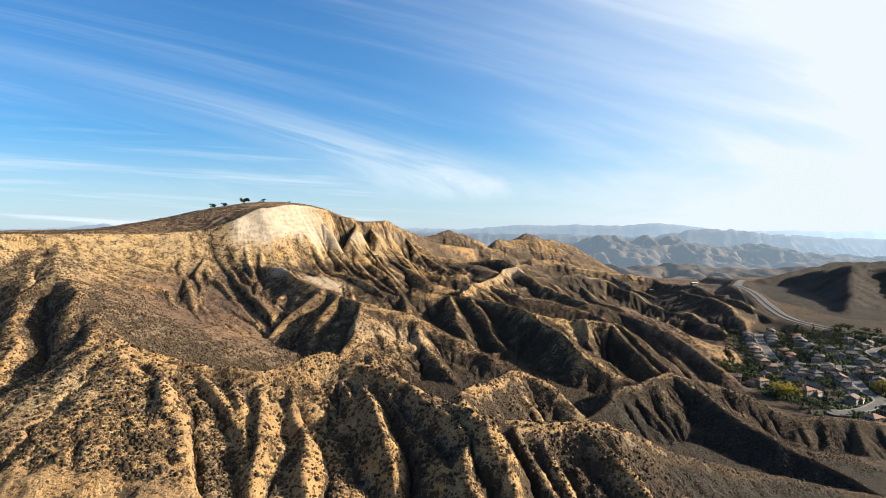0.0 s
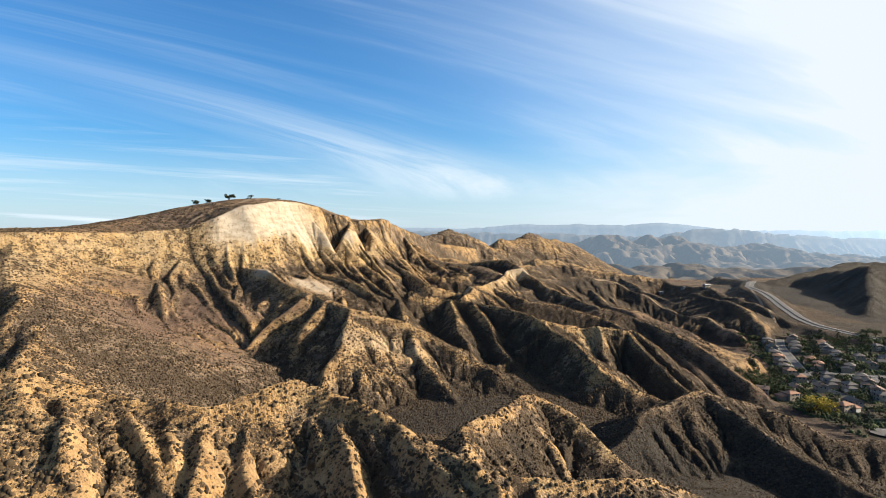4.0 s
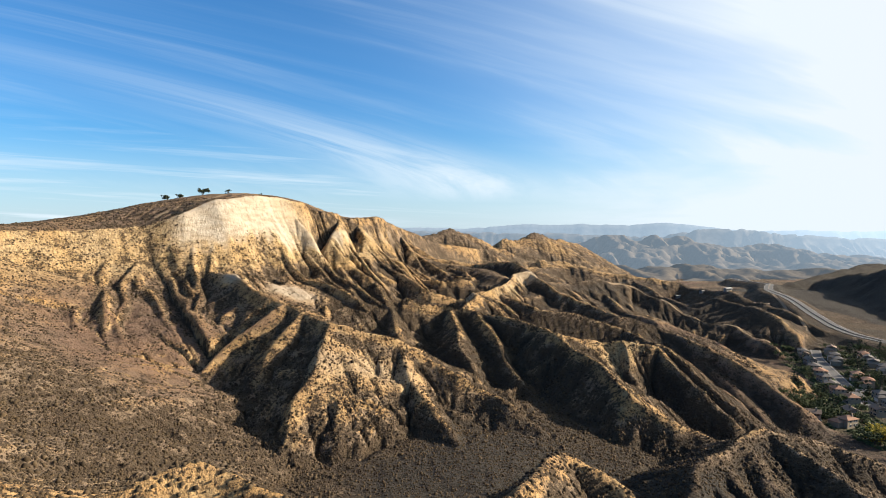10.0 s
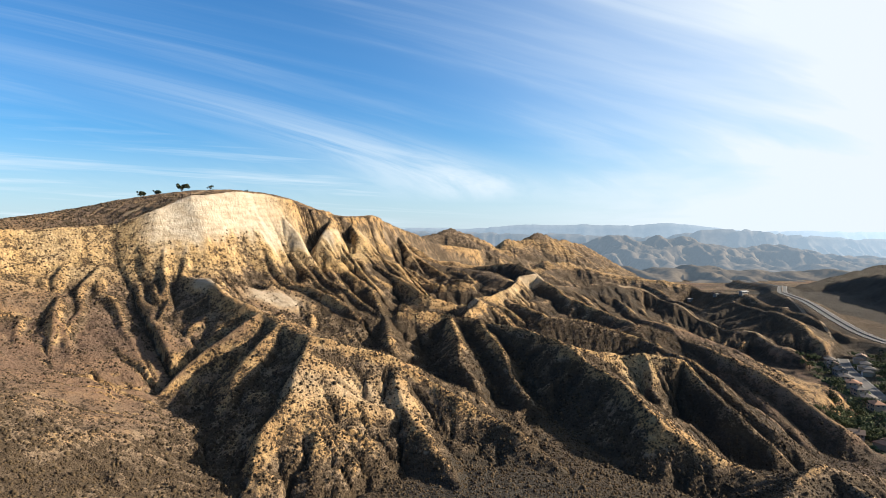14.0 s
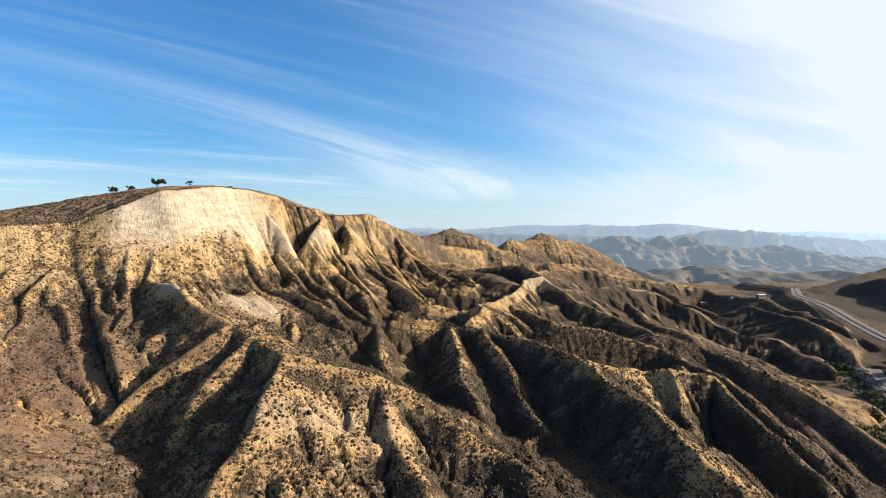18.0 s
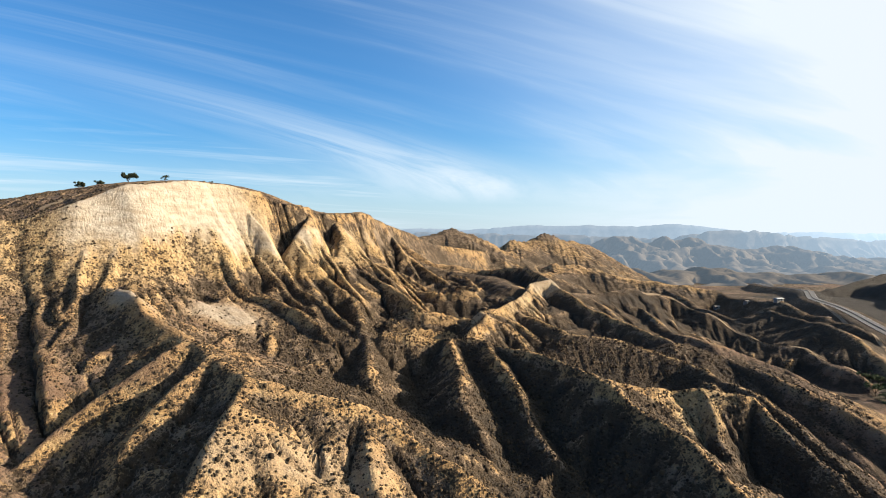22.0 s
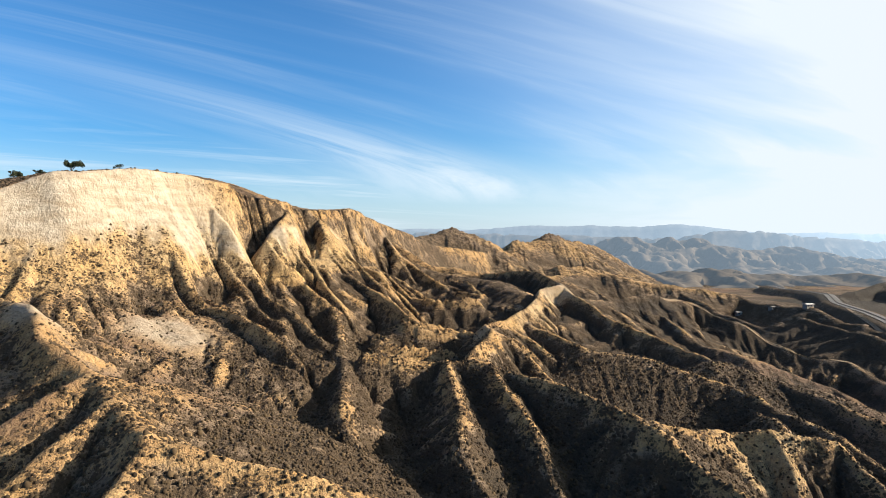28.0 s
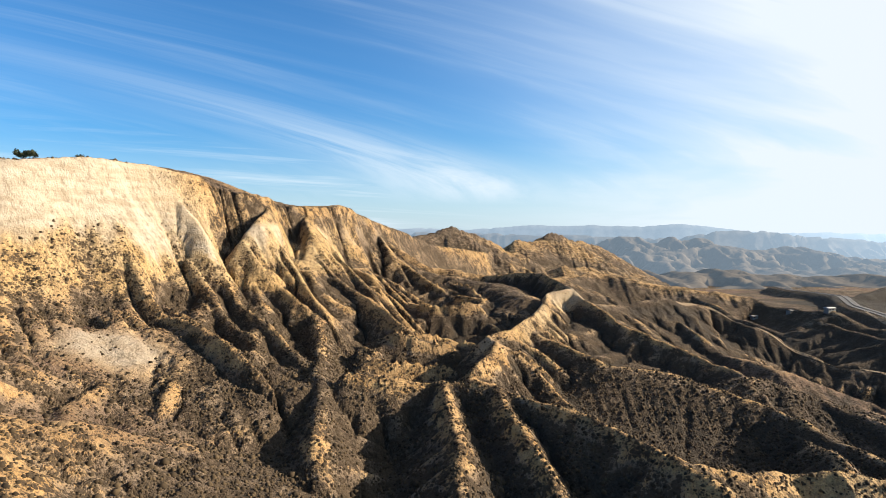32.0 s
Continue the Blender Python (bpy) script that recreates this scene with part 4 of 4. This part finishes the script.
ASPHALT = plain_material("worn_asphalt", (0.086, 0.084, 0.081), (0.137, 0.132, 0.126), 0.15)
FREEWAY_TOP = plain_material("worn_concrete", (0.085, 0.083, 0.080), (0.118, 0.115, 0.109), 0.2)
CONCRETE = plain_material("pale_concrete", (0.150, 0.145, 0.136), (0.210, 0.202, 0.188), 0.2)
DIRT = plain_material("dirt_track", (0.173, 0.126, 0.079), (0.245, 0.184, 0.115), 0.3)
PAINT = plain_material("road_paint", (0.504, 0.497, 0.461), (0.576, 0.569, 0.533), 0.5)


def make_freeway():
    road = tagged(new("road_freeway"), "pale concrete freeway with two carriageways curving along the valley", "road", kind="structure")
    for side in (-1, 1):
        part("carriageway", strip(FREEWAY, 6.4, 0.05, 8, 0.4, side * 4.3), FREEWAY_TOP, road)
        part("edge_line", strip(FREEWAY, 0.16, 0.062, 8, 0.01, side * 7.2), PAINT, road)
    part("median", strip(FREEWAY, 2.2, -0.05, 8, 0.4), DIRT, road)
    part("barrier", strip(FREEWAY, 0.6, 0.8, 8, 1.0), CONCRETE, road)
    return road


make_freeway()
for street in STREETS:
    lane = tagged(new("road_street"), "grey asphalt residential street with pale kerbs", "street", kind="structure")
    part("roadway", strip(street, 6.6, 0.02, 5), ASPHALT, lane)
    for side in (-1, 1):
        part("kerb", strip(street, 0.3, 0.16, 5, 0.4, side * 3.45), CONCRETE, lane)
        part("pavement", strip(street, 1.1, 0.14, 5, 0.4, side * 4.2), CONCRETE, lane)
for x, y, z in ((288, 432, 19), (322, 522, 18)):
    bm = bmesh.new()
    rings = [[bm.verts.new((x + 8.5 * math.cos(a * math.pi / 16), y + 8.5 * math.sin(a * math.pi / 16), z + h)) for a in range(32)] for h in (-0.4, 0.035)]
    for a in range(32):
        bm.faces.new((rings[0][a], rings[0][(a + 1) % 32], rings[1][(a + 1) % 32], rings[1][a]))
    bm.faces.new(rings[1])
    tagged(part("road_turning_circle", bm, ASPHALT), "grey asphalt turning circle at the end of a street", "street", kind="structure")
for label, track in (("pale dirt track along a ridge", [(200, 838, 0), (234, 858, 0), (257, 823, 0), (287, 780, 0), (318, 757, 0), (335, 700, 0)]),
                     ("pale dirt path over dry grass on the hilltop", [(-212, 552, 0), (-202, 575, 0), (-200, 600, 0), (-190, 640, 0)]),
                     ("frontage road beside the freeway", [(560, 1130, 0), (512, 1010, 0), (470, 915, 0), (440, 860, 0), (425, 800, 0)])):
    tagged(part("road_track", strip(track, 3.2, 0.28, 4, 0.3, 0, True), DIRT), label, "track", kind="structure")


# ---- houses ----
def box_mesh(bm, x0, x1, y0, y1, z0, z1):
    v = [bm.verts.new(p) for p in ((x0, y0, z0), (x1, y0, z0), (x1, y1, z0), (x0, y1, z0), (x0, y0, z1), (x1, y0, z1), (x1, y1, z1), (x0, y1, z1))]
    for f in ((0, 3, 2, 1), (4, 5, 6, 7), (0, 1, 5, 4), (1, 2, 6, 5), (2, 3, 7, 6), (3, 0, 4, 7)):
        bm.faces.new([v[k] for k in f])


def hip_roof(bm, x0, x1, y0, y1, z, rise, eave=0.6, gable=False):
    """A tiled roof with overhanging eaves and some thickness."""
    x0, x1, y0, y1 = x0 - eave, x1 + eave, y0 - eave, y1 + eave
    along_x = x1 - x0 >= y1 - y0
    half = min(x1 - x0, y1 - y0) / 2
    inset = 0.05 if gable else half
    mx, my = (x0 + x1) / 2, (y0 + y1) / 2
    ridge = ((x0 + inset, my), (x1 - inset, my)) if along_x else ((mx, y0 + inset), (mx, y1 - inset))
    if abs(ridge[0][0] - ridge[1][0]) + abs(ridge[0][1] - ridge[1][1]) < 0.1:
        ridge = ((mx - 0.1, my), (mx + 0.1, my))
    low = [bm.verts.new((*p, z - 0.25)) for p in ((x0, y0), (x1, y0), (x1, y1), (x0, y1))]
    rim = [bm.verts.new((*p, z)) for p in ((x0, y0), (x1, y0), (x1, y1), (x0, y1))]
    top = [bm.verts.new((*p, z + rise)) for p in ridge]
    bm.faces.new(low[::-1])
    for k in range(4):
        bm.faces.new((low[k], low[(k + 1) % 4], rim[(k + 1) % 4], rim[k]))
    if along_x:
        faces = ((rim[0], rim[1], top[1], top[0]), (rim[1], rim[2], top[1]), (rim[2], rim[3], top[0], top[1]), (rim[3], rim[0], top[0]))
    else:
        faces = ((rim[0], rim[1], top[0]), (rim[1], rim[2], top[1], top[0]), (rim[2], rim[3], top[1]), (rim[3], rim[0], top[0], top[1]))
    for f in faces:
        bm.faces.new(f)


GLASS = bpy.data.materials.new("window_glass")
GLASS.use_nodes = True
GLASS.node_tree.nodes["Principled BSDF"].inputs["Base Color"].default_value = (0.03, 0.04, 0.05, 1)
GLASS.node_tree.nodes["Principled BSDF"].inputs["Roughness"].default_value = 0.08
STUCCO = [plain_material("cream_stucco", (0.235, 0.200, 0.150), (0.290, 0.245, 0.188), 0.8), plain_material("beige_stucco", (0.245, 0.205, 0.158), (0.295, 0.248, 0.194), 0.8),
          plain_material("grey_stucco", (0.200, 0.186, 0.166), (0.250, 0.233, 0.210), 0.8)]
TILES = [plain_material("grey_tiles", (0.094, 0.086, 0.078), (0.144, 0.133, 0.119), 1.2), plain_material("brown_tiles", (0.144, 0.108, 0.083), (0.209, 0.158, 0.122), 1.2),
         plain_material("terracotta_tiles", (0.216, 0.122, 0.079), (0.288, 0.180, 0.122), 1.2)]
WHITE_TRIM = plain_material("white_trim", (0.400, 0.390, 0.366), (0.470, 0.458, 0.432), 0.8)


def make_house(width, depth, wing, wall, roof, label, gable):
    """A two-storey suburban house with a lower garage wing; it faces -y."""
    house = tagged(new("house"), label, "house", "houses of the suburb")
    w, d = width / 2, depth / 2
    bm = bmesh.new()
    box_mesh(bm, -w, w, -d, d, -1.5, 5.2)
    part("wall", bm, wall, house)
    bm = bmesh.new()
    box_mesh(bm, w - 1, w + wing, -d - 2.5, d - 3, -1.5, 3.2)
    part("garage_wing", bm, wall, house)
    bm = bmesh.new()
    hip_roof(bm, -w, w, -d, d, 5.42, 2.0, 0.6, gable)
    part("roof", bm, roof, house)
    bm = bmesh.new()
    hip_roof(bm, w - 1, w + wing, -d - 2.5, d - 3, 3.45, 1.7, 0.5)
    part("garage_roof", bm, roof, house)
    bm = bmesh.new()
    box_mesh(bm, -w + 2.2, -w + 3.2, d * 0.3, d * 0.3 + 0.8, 6.0, 9.0)
    part("chimney", bm, wall, house)
    bm = bmesh.new()
    box_mesh(bm, w + wing * 0.5 - 3.0, w + wing * 0.5 + 2.2, -d - 2.58, -d - 2.44, 0, 2.3)
    part("garage_door", bm, WHITE_TRIM, house)
    bm = bmesh.new()
    box_mesh(bm, -0.6, 0.6, -d - 0.07, -d + 0.07, 0, 2.2)
    part("door", bm, TILES[1], house)
    for z in (0.9, 3.7):
        for x in (-w * 0.68, -w * 0.28, w * 0.45):
            for side in (-1, 1):
                if side < 0 and z < 1 and x == -w * 0.28:
                    continue
                bm = bmesh.new()
                box_mesh(bm, x - 0.95, x + 0.95, side * d - 0.08, side * d + 0.08, z - 0.1, z + 1.4)
                frame_part = part("window", bm, WHITE_TRIM, house)
                bm = bmesh.new()
                box_mesh(bm, x - 0.8, x + 0.8, side * d - 0.11, side * d + 0.11, z, z + 1.3)
                part("pane", bm, GLASS, frame_part)
    for y in (-d * 0.4, d * 0.4):
        bm = bmesh.new()
        box_mesh(bm, -w - 0.08, -w + 0.08, y - 0.9, y + 0.9, 3.6, 5.0)
        frame_part = part("window", bm, WHITE_TRIM, house)
        bm = bmesh.new()
        box_mesh(bm, -w - 0.11, -w + 0.11, y - 0.75, y + 0.75, 3.7, 4.9)
        part("pane", bm, GLASS, frame_part)
    return house


HOUSES = [make_house(9.6, 8, 4.2, STUCCO[0], TILES[0], "cream stucco house with a grey tiled hip roof", False),
          make_house(9.0, 7.6, 4.0, STUCCO[1], TILES[1], "beige stucco house with a brown tiled gable roof", True),
          make_house(10, 8, 4.2, STUCCO[0], TILES[2], "cream stucco house with a terracotta tiled roof", False),
          make_house(9.4, 8.2, 4.0, STUCCO[2], TILES[0], "pale grey house with a grey tiled gable roof", True)]
SITES = []


def settle(x, y, turn, kind, first):
    z = land_height(x, y) + 0.15
    m = pose(x, y, z, 0, 0, turn)
    if first:
        HOUSES[kind].matrix_world = m
    else:
        copy_thing(HOUSES[kind], m)
    SITES.append((x, y))


def slope_at(x, y):
    return max(abs(land_height(x + 9, y) - land_height(x - 9, y)), abs(land_height(x, y + 9) - land_height(x, y - 9))) / 18


def place_houses():
    rng = random.Random(12)
    used = set()
    # the three at the mouth of the canyon
    spots = [(270, 506, 200, 2), (254, 517, 150, 1), (296, 408, 20, 2)]
    for street in STREETS:
        p = smooth_line(street, 1.0)
        for side in (-1, 1):
            k = 6 + rng.randrange(8)
            while k < len(p) - 4:
                dx, dy = p[k + 1][:2] - p[k - 1][:2]
                size = math.hypot(dx, dy)
                nx, ny = side * dy / size, -side * dx / size
                for back in (rng.uniform(12, 16), rng.uniform(36, 44)):
                    x, y = p[k][0] + nx * back, p[k][1] + ny * back
                    if rng.random() < 0.9 and x > np.interp(y, EDGE_Y, EDGE_X) + 4:
                        spots.append((x, y, math.degrees(math.atan2(-nx, ny)) + rng.uniform(-18, 18), rng.choice((0, 0, 1, 2, 3))))
                k += rng.randrange(17, 25)
    lines = [q for street in STREETS + [FREEWAY] for q in smooth_line(street, 4)]
    for x, y, turn, kind in spots:
        if any(math.hypot(x - a, y - b) < 15.5 for a, b in SITES) or any(math.hypot(x - q[0], y - q[1]) < 10 for q in lines) or (len(SITES) > 3 and (land_height(x, y) > 36 or slope_at(x, y) > 0.22)):
            continue
        settle(x, y, turn, kind, kind not in used)
        used.add(kind)


place_houses()


def ridge_building(x, y, width, depth, tall, turn, label, roof):
    """A long low building with a flat roof on a ridge."""
    z = land_height(x, y)
    hall = tagged(new("ridge_building"), label, "building", "buildings on the ridge")
    hall.matrix_world = pose(x, y, z, 0, 0, turn)
    w, d = width / 2, depth / 2
    bm = bmesh.new()
    box_mesh(bm, -w, w, -d, d, -2.5, tall)
    part("wall", bm, STUCCO[2], hall)
    bm = bmesh.new()
    hip_roof(bm, -w, w, -d, d, tall + 0.25, 0.8, 0.7, True)
    part("roof", bm, roof, hall)
    for k in range(int(width // 4)):
        bm = bmesh.new()
        box_mesh(bm, -w + 1.2 + 4 * k, -w + 3.2 + 4 * k, -d - 0.08, -d + 0.08, 0.9, 2.4)
        part("window", bm, GLASS, hall)


ridge_building(399, 950, 10, 5.5, 3.0, 20, "long low building with a white roof on a ridge", WHITE_TRIM)
for x, y, turn, roof in ((378, 985, 35, TILES[0]), (352, 1010, 10, STUCCO[2]), (430, 905, 60, TILES[1])):
    ridge_building(x, y, 6, 5, 2.8, turn, "small pale building on a scrub ridge", roof)


# ---- trees ----
BARK = plain_material("bark", (0.05, 0.038, 0.028), (0.10, 0.078, 0.058), 3.0)
LEAF = {"oak": plain_material("oak_leaves", (0.018, 0.026, 0.014), (0.050, 0.058, 0.030), 1.5),
        "green": plain_material("garden_leaves", (0.030, 0.042, 0.018), (0.076, 0.090, 0.038), 1.5),
        "yellow": plain_material("autumn_leaves", (0.22, 0.17, 0.02), (0.38, 0.30, 0.05), 1.5),
        "cypress": plain_material("conifer_leaves", (0.016, 0.024, 0.016), (0.040, 0.052, 0.032), 1.5)}


def limb(bm, a, b, ra, rb, sides=6):
    """A tapered branch from a to b."""
    a, b = Vector(a), Vector(b)
    q = (b - a).to_track_quat("Z", "Y")
    rings = []
    for p, r in ((a, ra), (b, rb)):
        rings.append([bm.verts.new(p + q @ Vector((r * math.cos(k * 2 * math.pi / sides), r * math.sin(k * 2 * math.pi / sides), 0))) for k in range(sides)])
    for k in range(sides):
        bm.faces.new((rings[0][k], rings[0][(k + 1) % sides], rings[1][(k + 1) % sides], rings[1][k]))
    bm.faces.new(rings[1])


def make_tree(height, spread, kind, label, seed, leaves=420, slim=False, category="tree", group="garden trees"):
    rng = random.Random(seed)
    tree = tagged(new("tree"), label, category, group)
    bm = bmesh.new()
    fork = height * (0.12 if slim else 0.2)
    limb(bm, (0, 0, -0.6), (0.05 * spread, 0, fork), 0.045 * height, 0.032 * height)
    tips = []
    for k in range(3 if slim else 7):
        a = k * 2.4 + rng.uniform(-0.4, 0.4)
        out = spread * rng.uniform(0.1, 0.2) if slim else spread * rng.uniform(0.24, 0.42)
        tip = Vector((out * math.cos(a), out * math.sin(a), height * (rng.uniform(0.5, 0.82) if slim else rng.uniform(0.36, 0.84))))
        limb(bm, (0.05 * spread, 0, fork * 0.95), tip, 0.022 * height, 0.007 * height, 5)
        tips.append(tip)
    part("trunk", bm, BARK, tree)
    bm = bmesh.new()
    puffs = []
    for k in range(16):
        t = rng.choice(tips)
        if slim:
            h = rng.uniform(0.1, 1.0)
            c = Vector((rng.gauss(0, 0.12) * spread, rng.gauss(0, 0.12) * spread, height * h))
            r = spread * 0.30 * (1.15 - h)
        else:
            c = t + Vector((rng.gauss(0, 0.13) * spread, rng.gauss(0, 0.13) * spread, rng.gauss(0.02, 0.07) * height))
            r = spread * rng.uniform(0.10, 0.20)
        puffs.append((c, r))
    for k in range(leaves):
        c, r = puffs[k % len(puffs)]
        way = Vector((rng.gauss(0, 1), rng.gauss(0, 1), rng.gauss(0, 0.8))).normalized()
        p = c + way * r * rng.uniform(0.55, 1.05)
        size = spread * rng.uniform(0.035, 0.065)
        q = Euler((rng.uniform(-0.9, 0.9), rng.uniform(-0.9, 0.9), rng.uniform(0, 6.28))).to_matrix()
        ring = [bm.verts.new(p + q @ Vector(v) * size) for v in ((-1, -0.6, 0), (1, -0.6, 0.15), (1.1, 0.6, -0.1), (-0.9, 0.7, 0.1))]
        top = bm.verts.new(p + q @ Vector((0, 0, 0.55)) * size)
        for i in range(4):
            bm.faces.new((ring[i], ring[(i + 1) % 4], top))
        bm.faces.new(ring[::-1])
    part("crown", bm, LEAF[kind], tree)
    return tree


def put_trees():
    rng = random.Random(5)
    # oaks on the hilltop
    oaks = [make_tree(6.6, 7.6, "oak", "wind-shaped dark green oak alone on a dry hilltop", 21, 900, False, "oak", "oaks on the hilltop"),
            make_tree(5.4, 7.0, "oak", "low spreading dark oak on dry grass", 22, 760, False, "oak", "oaks on the hilltop"),
            make_tree(5.4, 6.0, "oak", "thin dark oak with gaps in its crown", 23, 260, False, "oak", "oaks on the hilltop")]
    spots = [(-212, 640, 0, 1.1), (-246, 640, 1, 0.95), (-236, 646, 1, 0.85), (-199, 664, 2, 0.85), (-214, 708, 1, 0.95), (-222, 712, 0, 0.7), (-180, 700, 2, 0.55)]
    seen = set()
    for x, y, kind, size in spots:
        m = pose(x, y, land_height(x, y) - 0.2, 0, 0, rng.uniform(0, 360)) @ Matrix.Scale(size, 4)
        if kind in seen:
            oak = copy_thing(oaks[kind], m)
            oak.scale = (size,) * 3
        else:
            oaks[kind].matrix_world = m
        seen.add(kind)
    kinds = [make_tree(7.5, 7.0, "green", "round dark green garden tree beside houses", 31, 300),
             make_tree(6.0, 6.5, "green", "broad green garden tree by a street", 32, 280),
             make_tree(9.0, 6.0, "cypress", "tall dark conifer among houses", 33, 300, True),
             make_tree(8.0, 7.0, "yellow", "yellow autumn tree near a garden", 34, 320)]
    used = set()
    lines = [q for street in STREETS + [FREEWAY] for q in smooth_line(street, 4)]
    spots = [(275 + rng.uniform(-14, 14), 474 + rng.uniform(-7, 7), 3) for _ in range(6)] + [(352 + rng.uniform(-5, 5), 482, 3) for _ in range(2)]
    while len(spots) < 465:
        x, y = rng.uniform(240, 620), rng.uniform(405, 745)
        if x > 1.02 * y:
            continue
        spots.append((x, y, rng.choice((0, 0, 1, 1, 2))))
    for k in range(24):
        spots.append((258 + rng.uniform(-12, 16), 548 + rng.uniform(-14, 22), rng.choice((0, 0, 2))))
    for x, y, kind in spots:
        if land_height(x, y) > 34 or x < np.interp(y, EDGE_Y, EDGE_X) or any(math.hypot(x - a, y - b) < 7 for a, b in SITES) or any(math.hypot(x - q[0], y - q[1]) < 6 for q in lines):
            continue
        size = rng.uniform(0.85, 1.7)
        m = pose(x, y, land_height(x, y) - 0.2, 0, 0, rng.uniform(0, 360)) @ Matrix.Scale(size, 4)
        if kind in used:
            tree = copy_thing(kinds[kind], m)
            tree.scale = (size,) * 3
        else:
            kinds[kind].matrix_world = m
        used.add(kind)


put_trees()


def clumps(name, label, category, x, y, size, material, seed, squash=1.0):
    """Many small leafy clumps in one mesh."""
    rng = np.random.default_rng(seed)
    k = len(x)
    z = heights(x, y)[0]
    turn = np.arange(5) * 2 * math.pi / 5
    unit = np.array([(0, 0, 0.95)] + [(0.72 * math.cos(a), 0.72 * math.sin(a), 0.66) for a in turn] + [(math.cos(a + 0.6), math.sin(a + 0.6), -0.15) for a in turn])
    unit = unit * (1, 1, squash)
    verts = unit[None] * size[:, None, None] * (0.72 + 0.56 * rng.random((k, 11, 3))) + np.stack((x, y, z), 1)[:, None]
    faces = [(0, 1 + a, 1 + (a + 1) % 5) for a in range(5)]
    faces += [(1 + a, 6 + a, 1 + (a + 1) % 5) for a in range(5)] + [(1 + (a + 1) % 5, 6 + a, 6 + (a + 1) % 5) for a in range(5)]
    faces = (np.array(faces)[None] + 11 * np.arange(k)[:, None, None]).reshape(-1, 3).astype(np.int32)
    mesh = bpy.data.meshes.new(name)
    mesh.vertices.add(11 * k)
    mesh.vertices.foreach_set("co", verts.astype(np.float32).ravel())
    mesh.loops.add(faces.size)
    mesh.loops.foreach_set("vertex_index", faces.ravel())
    mesh.polygons.add(len(faces))
    mesh.polygons.foreach_set("loop_start", np.arange(0, faces.size, 3, dtype=np.int32))
    mesh.update(calc_edges=True)
    mesh.materials.append(material)
    return tagged(new(name, mesh), label, category, kind="stuff")


def garden_growth():
    rng = np.random.default_rng(9)
    x, y = 235 + 430 * rng.random(30000), 405 + 320 * rng.random(30000)
    z, i, j = heights(x, y)
    keep = (z < 32) & (GARDEN[j, i] > 0.3) & (x < 1.05 * y) & (value_noise(x / 14, y / 14, 88) > -0.35)
    for a in [q for street in STREETS + [FREEWAY] for q in smooth_line(street, 4)]:
        keep &= np.hypot(x - a[0], y - a[1]) > 5.2
    for a in SITES:
        keep &= np.hypot(x - a[0], y - a[1]) > 6.5
    x, y = x[keep], y[keep]
    clumps("hedge", "dark green hedges and garden bushes between houses", "hedge", x, y, 0.55 + 1.3 * rng.random(len(x)) ** 2, LEAF["green"], 10, 1.2)


garden_growth()
